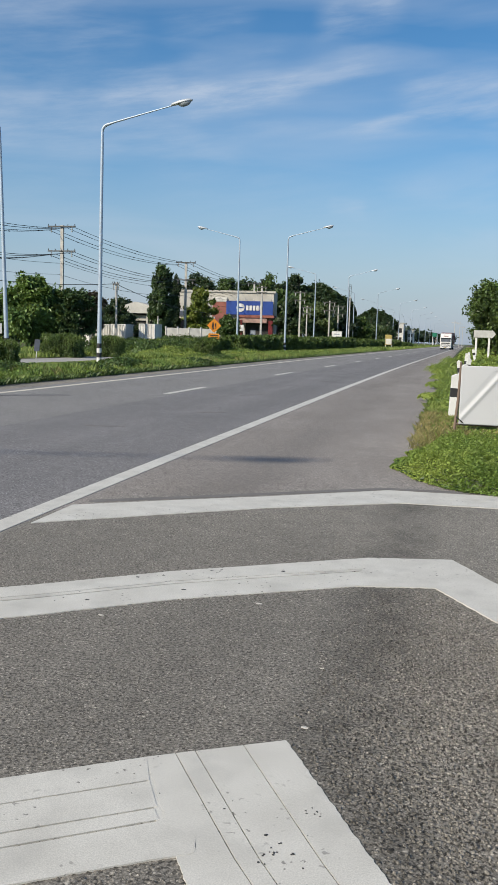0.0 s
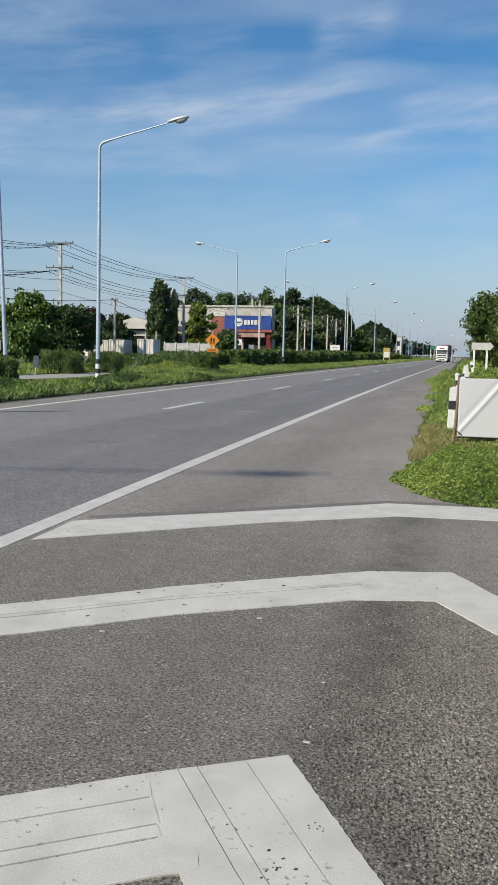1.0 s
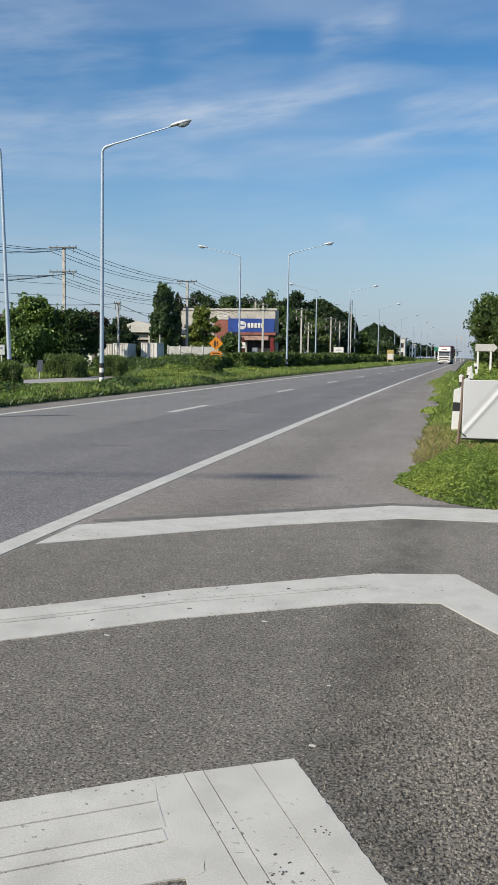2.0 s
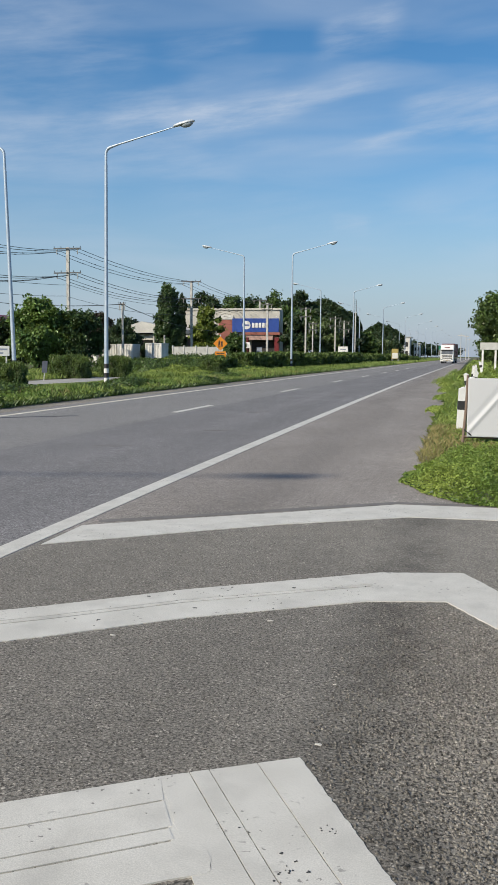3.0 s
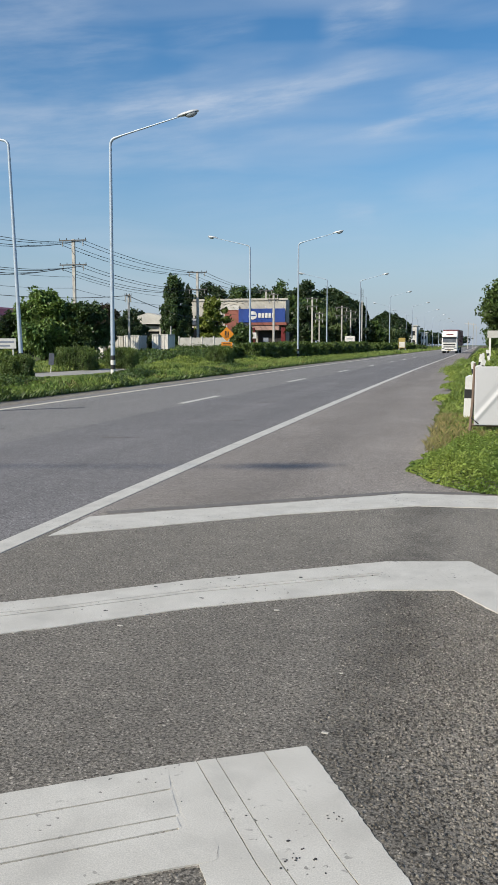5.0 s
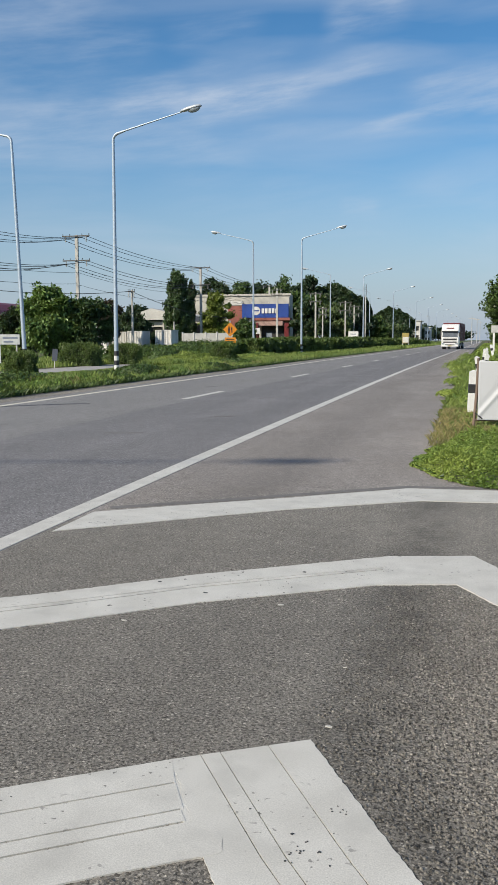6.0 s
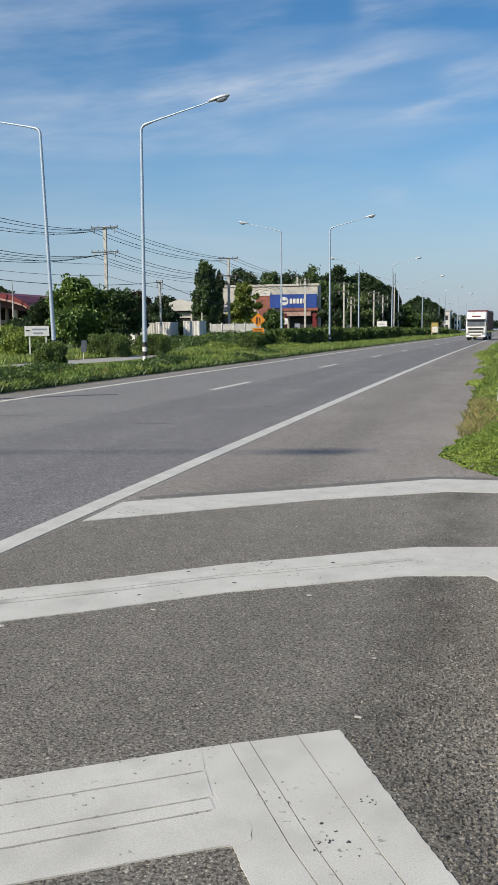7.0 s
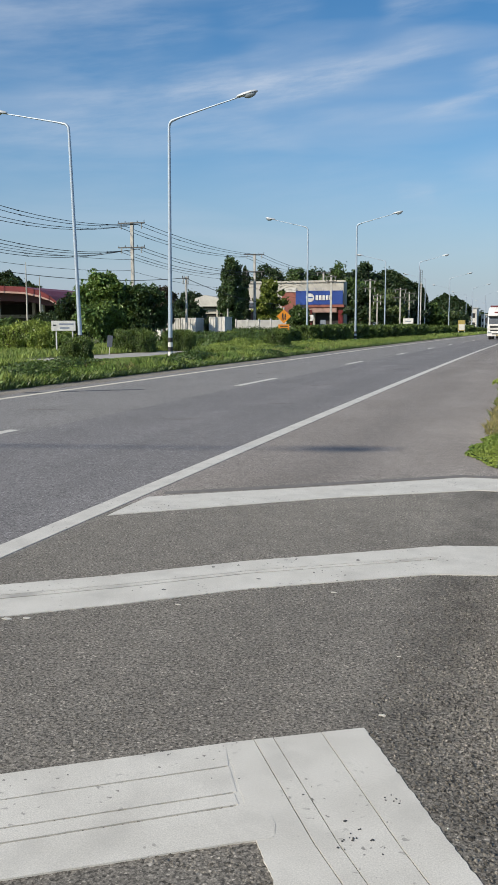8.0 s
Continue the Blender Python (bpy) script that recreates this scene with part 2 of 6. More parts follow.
M_PAINT_WORN = material("scuffed road paint", (0.62, 0.60, 0.545), (0.50, 0.48, 0.43), 2.5, 0.65, 0, 180, 0.08, 0.6, (0.28, 0.27, 0.25), 5, chips=1.0)
M_YELLOW = material("faded cream road paint", (0.72, 0.675, 0.56), (0.60, 0.56, 0.46), 4, 0.65, 0, 120, 0.2, 0.5, (0.25, 0.23, 0.2), 6)
M_SOIL = material("dry soil", (0.16, 0.12, 0.075), (0.10, 0.085, 0.05), 2, 0.95, 0, 30, 0.5)
M_FIELD = material("grassy ground", (0.055, 0.085, 0.022), (0.10, 0.11, 0.035), 0.8, 0.95, 0, 14, 0.6, 0.5, (0.13, 0.10, 0.06), 0.4)
M_CONCRETE = material("weathered concrete", (0.42, 0.40, 0.37), (0.33, 0.315, 0.29), 2, 0.85, 0, 50, 0.25, 0.4, (0.16, 0.15, 0.13), 1.4)
M_GUTTER = asphalt("sandy gutter", 0.30, (1.0, 0.91, 0.77), 0.3, 120, 0.4, 0.16)
# tar of the paint specks, also the painted shadow strip on the lane
M_TAR_SHADOW = material("tar and road shadow", (0.035, 0.035, 0.036), (0.06, 0.06, 0.06), 3, 0.6, 0, 60, 0.2)


# ---- mesh helpers ----
def mesh_from(name, verts, faces):
    """A mesh from numpy arrays: verts (n, 3), faces (m, k) all with k corners."""
    me = bpy.data.meshes.new(name)
    faces = np.asarray(faces, dtype=np.int32)
    m, k = faces.shape
    me.vertices.add(len(verts))
    me.vertices.foreach_set("co", np.asarray(verts, dtype=np.float32).ravel())
    me.loops.add(m * k)
    me.loops.foreach_set("vertex_index", faces.ravel())
    me.polygons.add(m)
    me.polygons.foreach_set("loop_start", np.arange(0, m * k, k, dtype=np.int32))
    me.update(calc_edges=True)
    return me


def part(name, bm, mat, parent=None, label=""):
    """Links a bmesh or a ready mesh as one mesh object under a thing or part."""
    if isinstance(bm, bpy.types.Mesh):
        me = bm
    else:
        me = bpy.data.meshes.new(name)
        bm.to_mesh(me)
        bm.free()
    if not me.materials:
        me.materials.append(mat)
    ob = new(name, me)
    if parent:
        ob.parent = parent
    return tagged(ob, label)


def thing(name, label, category, m=None, group="", kind=""):
    ob = new(name)
    ob.empty_display_size = 0.2
    if m is not None:
        ob.matrix_basis = m
    return tagged(ob, label, category, group, kind)


def box(x0, x1, y0, y1, z0, z1, bev=0.0, bm=None):
    own = bmesh.new()
    bmesh.ops.create_cube(own, size=1)
    for v in own.verts:
        v.co = Vector((x0 + (v.co.x + 0.5) * (x1 - x0), y0 + (v.co.y + 0.5) * (y1 - y0), z0 + (v.co.z + 0.5) * (z1 - z0)))
    if bev:
        bmesh.ops.bevel(own, geom=own.edges[:], offset=bev, segments=2, affect="EDGES", profile=0.6)
    return join(bm, own)


def join(bm, own):
    if bm is None:
        return own
    tmp = bpy.data.meshes.new("tmp")
    own.to_mesh(tmp)
    own.free()
    bm.from_mesh(tmp)
    bpy.data.meshes.remove(tmp)
    return bm


def tube(points, radii, sides=10, bm=None, cap=True, smooth=True):
    """A round bar through points, one radius for each."""
    own = bmesh.new()
    pts = [Vector(p) for p in points]
    if not hasattr(radii, "__len__"):
        radii = [radii] * len(pts)
    rings, side = [], None
    for i, p in enumerate(pts):
        d = (pts[min(i + 1, len(pts) - 1)] - pts[max(i - 1, 0)]).normalized()
        if side is None:
            side = d.orthogonal().normalized()
        side = (side - d * side.dot(d)).normalized()
        up = d.cross(side)
        rings.append([own.verts.new(p + radii[i] * (math.cos(a) * side + math.sin(a) * up)) for a in (2 * math.pi * k / sides for k in range(sides))])
    for r0, r1 in zip(rings, rings[1:]):
        for k in range(sides):
            f = own.faces.new((r0[k], r0[(k + 1) % sides], r1[(k + 1) % sides], r1[k]))
            f.smooth = smooth
    if cap:
        for cap_face in (own.faces.new(rings[0][::-1]), own.faces.new(rings[-1])):
            for e in cap_face.edges:
                e.smooth = False
    return join(bm, own)


def ribbon(path, u0, u1, z0, z1, bm=None):
    """A flat strip with thickness along a path in plan, from u0 to u1 to the right of it, with mitred bends."""
    own = bmesh.new()
    p = [Vector(q) for q in path]
    rows = []
    for i, q in enumerate(p):
        d0 = (p[i] - p[i - 1]).normalized() if i else (p[1] - p[0]).normalized()
        d1 = (p[i + 1] - p[i]).normalized() if i + 1 < len(p) else d0
        n0, n1 = Vector((d0.y, -d0.x)), Vector((d1.y, -d1.x))
        nm = (n0 + n1).normalized()
        nm = nm / max(nm.dot(n0), 0.3)
        a, b = q + nm * u0, q + nm * u1
        rows.append([own.verts.new((*c, z)) for c, z in ((a, z0), (a, z1), (b, z1), (b, z0))])
    for r0, r1 in zip(rows, rows[1:]):
        for k in range(4):
            own.faces.new((r0[k], r1[k], r1[(k + 1) % 4], r0[(k + 1) % 4]))
    own.faces.new(rows[0])
    own.faces.new(rows[-1][::-1])
    bmesh.ops.recalc_face_normals(own, faces=own.faces[:])
    return join(bm, own)


def drift(y):
    """Sideways drift of the carriageway with distance: it bends gently to the right."""
    return 1.5e-4 * (y - 10) ** 2 if 10 < y < 60 else (0.375 + 0.016 * (y - 60) if y >= 60 else 0.0)


def drift_median(y):
    return 0.015 * (y - 60) if y > 60 else 0.0


# ---- ground and road ----
FAR = 900
ground = part("ground", box(-900, 900, -300, 2500, -1.2, -0.06), M_FIELD)
tagged(ground, "flat grassy land on both sides of the highway", "ground", kind="structure")

ys = [-60, -20, 0, 10, 20, 30, 40, 50, 60, 80, 110, 150, 220, 320, 450, 650, FAR]


def lane(mat, left_edge, right_edge, label):
    """One lane of the carriageway, a strip with thickness between two edges."""
    bm_ = bmesh.new()
    rows_ = []
    for y in ys:
        l, r = left_edge(y), right_edge(y)
        rows_.append([bm_.verts.new((l, y, 0)), bm_.verts.new((r, y, 0)), bm_.verts.new((r, y, -0.1)), bm_.verts.new((l, y, -0.1))])
    for a, b in zip(rows_, rows_[1:]):
        for k in range(4):
            bm_.faces.new((a[k], b[k], b[(k + 1) % 4], a[(k + 1) % 4]))
    bmesh.ops.recalc_face_normals(bm_, faces=bm_.faces[:])
    return tagged(part("road", bm_, mat), label, "road", kind="structure")


lane(M_ROAD, lambda y: -6.43 + drift(y), lambda y: -3.02 + drift(y), "dark grey coarse asphalt lane of the highway")
lane(M_ROAD_OLD, lambda y: -11.6 + drift_median(y), lambda y: -6.43 + drift(y), "paler smooth asphalt lane beside the median")

# the side road mouth meets the shoulder along a slanting joint under the third chevron
bm = bmesh.new()
seam = [(-3.02, 6.35), (-2.2, 6.93), (-0.46, 8.12), (0.5, 8.2), (14, 8.3)]
low = [(14, -60), (-3.02, -60)]
top = [bm.verts.new((x, y, 0)) for x, y in seam + low]
bot = [bm.verts.new((x, y, -0.1)) for x, y in seam + low]
bm.faces.new(top)
bm.faces.new(bot[::-1])
for k in range(len(top)):
    bm.faces.new((top[k], bot[k], bot[(k + 1) % len(top)], top[(k + 1) % len(top)]))
bmesh.ops.recalc_face_normals(bm, faces=bm.faces[:])
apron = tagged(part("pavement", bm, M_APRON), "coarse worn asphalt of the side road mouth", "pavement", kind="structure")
bm = bmesh.new()
side = [(14, 8.6), (3.2, 8.75), (0.4, 9.2), (-0.3, 11), (-0.35, 14), (-0.3, 25), (-0.2, 40), (-0.2, 60), (-0.1, 80), (0.7, 150), (3.0, 320), (11.0, FAR)]
left = [(-3.02 + drift(y), y) for y in (FAR, 650, 450, 320, 220, 150, 110, 80, 60, 50, 40, 30, 20, 10)]
loop = seam + side + left
top = [bm.verts.new((x, y, 0)) for x, y in loop]
bot = [bm.verts.new((x, y, -0.1)) for x, y in loop]
bm.faces.new(top)
bm.faces.new(bot[::-1])
for k in range(len(top)):
    bm.faces.new((top[k], bot[k], bot[(k + 1) % len(top)], top[(k + 1) % len(top)]))
bmesh.ops.recalc_face_normals(bm, faces=bm.faces[:])
bmesh.ops.triangulate(bm, faces=bm.faces[:])
shoulder = tagged(part("shoulder", bm, M_SHOULDER), "brownish worn asphalt shoulder beside the carriageway", "pavement", kind="structure")

# sand and dust washed against the median
gutter_path = [(-11.0 + drift_median(y), y) for y in ys]
tagged(part("gutter", ribbon(gutter_path, -0.55, 0.62, -0.02, 0.0015), M_GUTTER), "strip of sandy dust along the median edge", "gutter", kind="structure")

# painted lines and chevrons, each of several passes of thick paint
line_path = [(-3.135 + drift(y), y) for y in ys]
edge_line = tagged(part("edge_line", ribbon(line_path, -0.08, 0.105, -0.002, 0.0035), M_PAINT), "solid white painted line along the carriageway edge", "road marking", kind="structure")
median_path = [(-9.88 + drift_median(y), y) for y in ys]
median_line = tagged(part("median_line", ribbon(median_path, -0.085, 0.085, -0.002, 0.0035), M_YELLOW), "faded cream painted line beside the median", "road marking", kind="structure")
for k in range(-1, 26):
    y = 7.3 + 13.1 * k
    dash = ribbon([(-6.70 + drift(yy), yy) for yy in (y, y + 1.65, y + 3.3)], -0.085, 0.085, -0.002, 0.0035)
    tagged(part("lane_dash", dash, M_PAINT), "white painted lane dash on grey asphalt", "road marking", "lane dashes", "structure")


def ladder(left, right, f0, f1, z1):
    """A strip of paint between two edges with as many corners, from the share f0 to f1 across."""
    own = bmesh.new()
    rows = []
    for a, b in zip(left, right):
        a, b = Vector(a), Vector(b)
        p, q = a.lerp(b, f0), a.lerp(b, f1)
        rows.append([own.verts.new((*c, z)) for c, z in ((p, -0.002), (p, z1), (q, z1), (q, -0.002))])
    for r0, r1 in zip(rows, rows[1:]):
        for k in range(4):
            own.faces.new((r0[k], r1[k], r1[(k + 1) % 4], r0[(k + 1) % 4]))
    own.faces.new(rows[0])
    own.faces.new(rows[-1][::-1])
    bmesh.ops.recalc_face_normals(own, faces=own.faces[:])
    return own


def even(edge, counts):
    """The edge cut into a set number of steps on each of its stretches."""
    out = []
    for (a, b), k in zip(zip(edge, edge[1:]), counts):
        out += [Vector(a).lerp(Vector(b), i / k) for i in range(k)]
    return out + [Vector(edge[-1])]


def chevron(label, arms, worn=None):
    chev = thing("chevron_marking", label, "road marking", group="painted chevrons", kind="structure")
    rnd = random.Random(len(label))
    for left, right, cuts, lift, rough, groove in arms:
        counts = [max(1, round((Vector(b) - Vector(a)).length / 0.016)) for a, b in zip(left, left[1:])]
        lft, rgt = even(left, counts), even(right, counts)
        # each cut gives its share across at the start and at the end of the arm
        cuts = ((0.0, 0.0), *cuts, (1.0, 1.0))
        last = len(lft) - 1
        for i, (c0, c1) in enumerate(zip(cuts, cuts[1:])):
            g0, g1 = (groove if i else 0.0), (groove if i + 2 < len(cuts) else 0.0)
            e0 = [p.lerp(q, c0[0] + (c0[1] - c0[0]) * k / last + g0) for k, (p, q) in enumerate(zip(lft, rgt))]
            e1 = [p.lerp(q, c1[0] + (c1[1] - c1[0]) * k / last - g1) for k, (p, q) in enumerate(zip(lft, rgt))]
            # only the outer edges are ragged
            for edge, outer in ((e0, i == 0), (e1, i + 2 == len(cuts))):
                for p in edge[1:-1]:
                    p += Vector((rnd.uniform(-1, 1), rnd.uniform(-1, 1))) * (rough if outer else 0.0004)
            part("paint_pass", ladder(e0, e1, 0.0, 1.0, 0.0045 + lift + 0.0005 * (i % 2)), M_PAINT_WORN if worn == i else M_PAINT, chev)
    return chev


def across(f):
    """A line along the slanting arm of the near chevron at the share f of its breadth."""
    far_edge, near_edge = [(-2.99, 1.27), (-1.53, 2.28)], [(-2.99, 0.62), (-1.23, 1.81)]
    return [Vector(p).lerp(Vector(q), f) for p, q in zip(far_edge, near_edge)]


# the slanting arm was laid over the upright one in four passes that end unevenly
ARM = (
    (across(0.0) + [(-0.926, 2.69)], across(0.279) + [(-0.8665, 2.5455)]),
    (across(0.292) + [(-0.862, 2.5385)], across(0.5615) + [(-0.7915, 2.4005)]),
    (across(0.5755) + [(-0.7955, 2.388)], across(0.6955) + [(-0.7635, 2.334)]),
    (across(0.7105) + [(-0.757, 2.327), (-0.70, 2.343), (-0.655, 2.305), (-0.632, 2.268), (-0.625, 2.235)],
     across(1.0) + [(-0.72, 2.138), (-0.66, 2.172), (-0.628, 2.188), (-0.617, 2.205), (-0.615, 2.215)]))
chev_near = chevron("broad white painted chevron on coarse dark asphalt", (
    ([(-0.93, 2.69), (-0.66, 2.17), (-0.25, 1.5)], [(-0.5, 2.945), (-0.14, 2.30), (0.30, 1.56)], ((0.205, 0.413), (0.342, 0.525), (0.688, 0.786)), 0.0, 0.004, 0.004),
    ([(-0.932, 2.675), (-0.802, 2.40), (-0.77, 2.33), (-0.70, 2.20)], [(-0.85, 2.70), (-0.72, 2.44), (-0.68, 2.36), (-0.60, 2.25)], (), -0.0007, 0.0003, 0.004),
    *((far_edge, near_edge, (), 0.0007, 0.0008, 0.005) for far_edge, near_edge in ARM)))
chev_mid = chevron("broad white chevron stripe with cracked scuffed paint", (
    ([(-2.99, 3.88), (-2.2, 4.44), (-1.56, 4.97), (-0.47, 5.70)], [(-2.99, 3.17), (-1.96, 3.95), (-1.39, 4.42), (-0.47, 5.00)], ((0.34, 0.42), (0.46, 0.5)), 0.0, 0.004, 0.009),
    ([(-0.475, 5.697), (0.07, 5.83), (0.62, 4.72)], [(-0.475, 4.997), (-0.03, 5.11), (0.36, 4.44)], (), 0.0009, 0.004, 0.005)), 1)
chevron("broad white chevron stripe beside the grass verge", (
    ([(-2.97, 6.66), (-2.25, 7.18), (-1.56, 7.65), (-0.53, 8.42), (0.48, 8.49), (2.4, 8.35)],
     [(-2.96, 5.90), (-2.08, 6.61), (-1.45, 7.11), (-0.38, 7.78), (0.45, 7.84), (2.3, 7.7)], ((0.5, 0.5),), 0.0, 0.004, 0.005),))



def specks(parent, spots, lift, seed):
    """Small dark chips where the paint has broken away or tar has stuck."""
    rnd = random.Random(seed)
    bm = bmesh.new()
    for x, y, spread, count, size in spots:
        for _ in range(count):
            px, py = x + rnd.gauss(0, spread), y + rnd.gauss(0, spread * 0.8)
            s, w = size * rnd.uniform(0.5, 1.3), rnd.uniform(0.35, 0.9)
            low = [bm.verts.new((px + s * rnd.uniform(0.7, 1.2) * math.cos(k), py + s * w * math.sin(k), lift - 0.003)) for k in (0.1, 1.2, 2.2, 3.3, 4.3, 5.3)]
            top = [bm.verts.new((px + (v.co.x - px) * 0.8, py + (v.co.y - py) * 0.8, lift)) for v in low]
            bm.faces.new(top)
            for i in range(6):
                bm.faces.new((low[i], low[(i + 1) % 6], top[(i + 1) % 6], top[i]))
    part("tar_specks", bm, M_TAR_SHADOW, parent, "dark chips and tar specks").visible_shadow = True


specks(chev_near, ((-0.40, 2.27, 0.04, 16, 0.0034), (-0.45, 2.345, 0.008, 2, 0.0055), (-0.34, 2.49, 0.018, 9, 0.003), (-0.9, 2.3, 0.3, 12, 0.003)), 0.0072, 3)
specks(chev_mid, ((-1.385, 4.61, 0.004, 2, 0.022), (-0.93, 5.176, 0.006, 2, 0.011), (-1.81, 4.26, 0.01, 3, 0.010), (-1.72, 4.77, 0.008, 2, 0.011), (-1.2, 4.85, 0.2, 9, 0.005), (-2.0, 4.3, 0.15, 6, 0.005)), 0.0062, 4)

# stray scraps of paint
for x, y, r in ((-2.36, 3.60, 0.022), (-2.27, 3.64, 0.016), (-2.30, 3.36, 0.02), (-2.42, 3.54, 0.012), (-1.653, 4.057, 0.009), (-0.937, 4.497, 0.013), (-0.453, 3.069, 0.011), (-0.478, 3.669, 0.004)):
    rnd = random.Random(int(x * 1000))
    bm = bmesh.new()
    ring = [bm.verts.new((x + r * rnd.uniform(0.8, 2.2) * math.cos(k), y + r * rnd.uniform(0.4, 0.9) * math.sin(k), 0.004)) for k in (0.2, 1.2, 2.3, 3.3, 4.2, 5.3)]
    bm.faces.new(ring)
    ret = bmesh.ops.extrude_face_region(bm, geom=bm.faces[:])
    for v in [e for e in ret["geom"] if isinstance(e, bmesh.types.BMVert)]:
        v.co.z = 0.0005
    bmesh.ops.recalc_face_normals(bm, faces=bm.faces[:])
    tagged(part("paint_scrap", bm, M_PAINT), "small chipped scrap of white road paint", "road marking", "paint scraps", "structure")


# ---- loose-looking aggregate standing proud of the worn asphalt ----
def aggregate(name, count, x0, x1, y0, y1, power, size, mat, seed, label):
    """Small blunt stones set in the asphalt: five-sided caps with a shifted top."""
    r = np.random.default_rng(seed)
    y = y0 + (y1 - y0) * r.random(count) ** power
    x = x0 + (x1 - x0) * r.random(count)
    rad = size * r.uniform(0.55, 1.35, count)
    turn = r.uniform(0, 2 * np.pi, count)
    k = np.arange(5)
    ang = turn[:, None] + 2 * np.pi * k[None, :] / 5 + r.uniform(-0.35, 0.35, (count, 5))
    rr = rad[:, None] * r.uniform(0.7, 1.15, (count, 5))
    base = np.stack([x[:, None] + rr * np.cos(ang), y[:, None] + rr * np.sin(ang), np.full((count, 5), -0.0005)], 2)
    top = np.stack([x + rad * r.uniform(-0.3, 0.3, count), y + rad * r.uniform(-0.3, 0.3, count), np.minimum(rad * r.uniform(0.35, 0.75, count), 0.0038)], 1)
    verts = np.concatenate([base, top[:, None, :]], 1).reshape(-1, 3)
    o = 6 * np.arange(count)[:, None]
    tris = np.concatenate([np.stack([o[:, 0] + i, o[:, 0] + (i + 1) % 5, o[:, 0] + 5], 1) for i in range(5)])
    return tagged(part(name, mesh_from(name, verts, tris), mat), label, "gravel", kind="stuff")


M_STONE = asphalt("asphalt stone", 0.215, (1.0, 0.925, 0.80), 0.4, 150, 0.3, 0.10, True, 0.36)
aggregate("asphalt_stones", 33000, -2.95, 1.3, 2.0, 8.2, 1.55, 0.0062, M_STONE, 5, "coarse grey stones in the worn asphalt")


def coarse_stones(count, seed):
    """Blunt, flat-topped stones that stand out of the open asphalt where wheels cut the corner, clear of the paint."""
    r = np.random.default_rng(seed)
    y = 1.2 + 3.95 * r.random(count) ** 1.2
    x = -0.55 + 2.35 * r.random(count)
    trail = -0.33 + 0.46 * np.maximum(2.9 - y, 0)
    keep = r.random(count) < np.interp(x - trail, [-0.22, 0.05, 0.3], [0.0, 0.55, 1.0]) * np.interp(y, [1.25, 1.95, 2.8, 5.0], [0.0, 1.0, 1.0, 0.45]) * np.interp(x, [0.95, 1.75], [1.0, 0.0])
    keep &= x > np.interp(y, [1.2, 1.5, 2.30, 2.945, 2.95], [0.53, 0.345, -0.13, -0.49, -9.0])
    keep &= y < np.interp(x, [-0.55, -0.03, 0.36, 0.9], [4.93, 5.06, 4.38, 3.45])
    x, y = x[keep], y[keep]
    n = len(x)
    rad = r.uniform(0.0036, 0.0078, n)
    ang = r.uniform(0, 2 * np.pi, n)[:, None] + 2 * np.pi * np.arange(5)[None, :] / 5 + r.uniform(-0.4, 0.4, (n, 5))
    rr = rad[:, None] * r.uniform(0.7, 1.2, (n, 5))
    tall = rad * r.uniform(0.35, 0.95, n)
    px, py = rr * np.cos(ang), rr * np.sin(ang)
    base = np.stack([x[:, None] + px, y[:, None] + py, np.full((n, 5), -0.001)], 2)
    cap = np.stack([x[:, None] + 0.72 * px, y[:, None] + 0.72 * py, tall[:, None] * r.uniform(0.75, 1.1, (n, 5))], 2)
    o = 10 * np.arange(n)
    tris = []
    for i in range(5):
        j = (i + 1) % 5
        tris += [np.stack([o + i, o + j, o + 5 + j], 1), np.stack([o + i, o + 5 + j, o + 5 + i], 1)]
    tris += [np.stack([o + 5, o + 5 + i, o + 6 + i], 1) for i in (1, 2, 3)]
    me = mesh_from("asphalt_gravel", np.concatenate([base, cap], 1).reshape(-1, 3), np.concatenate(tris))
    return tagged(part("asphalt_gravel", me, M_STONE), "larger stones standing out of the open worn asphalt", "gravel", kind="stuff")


coarse_stones(72000, 6)

# ---- more materials ----
M_STEEL = material("galvanised steel", (0.46, 0.54, 0.63), (0.39, 0.47, 0.56), 3, 0.5, 0.35, 60, 0.03)
M_BLACK = material("black paint", (0.02, 0.02, 0.022), (0.035, 0.035, 0.035), 5, 0.5, 0, 60, 0.05)
M_WHITE = material("white enamel paint", (0.74, 0.74, 0.72), (0.66, 0.66, 0.64), 3, 0.45, 0, 250, 0.03, 0.25, (0.4, 0.37, 0.32), 3)
M_LAMPTOP = material("pale lamp casing", (0.60, 0.64, 0.68), (0.50, 0.54, 0.58), 6, 0.4, 0.2, 60, 0.05)
M_LENS = material("lamp glass", (0.30, 0.34, 0.37), (0.24, 0.28, 0.31), 6, 0.12, 0, 60, 0)
M_LEAF_BRIGHT = material("bright leaf", (0.18, 0.28, 0.055), (0.10, 0.19, 0.035), 0.8, 0.5, 0, 8, 0, island=0.35, leaf=0.25)
M_LEAF = material("green leaf", (0.085, 0.14, 0.035), (0.05, 0.095, 0.025), 0.7, 0.5, 0, 8, 0, island=0.4, leaf=0.18)
M_HEDGE = material("hedge leaf", (0.14, 0.205, 0.048), (0.052, 0.095, 0.026), 1.6, 0.5, 0, 8, 0, island=0.45, leaf=0.2)
M_LEAF_MANGO = material("glossy mango leaf", (0.24, 0.35, 0.105), (0.065, 0.125, 0.036), 0.55, 0.38, 0, 8, 0, island=0.55, leaf=0.2)
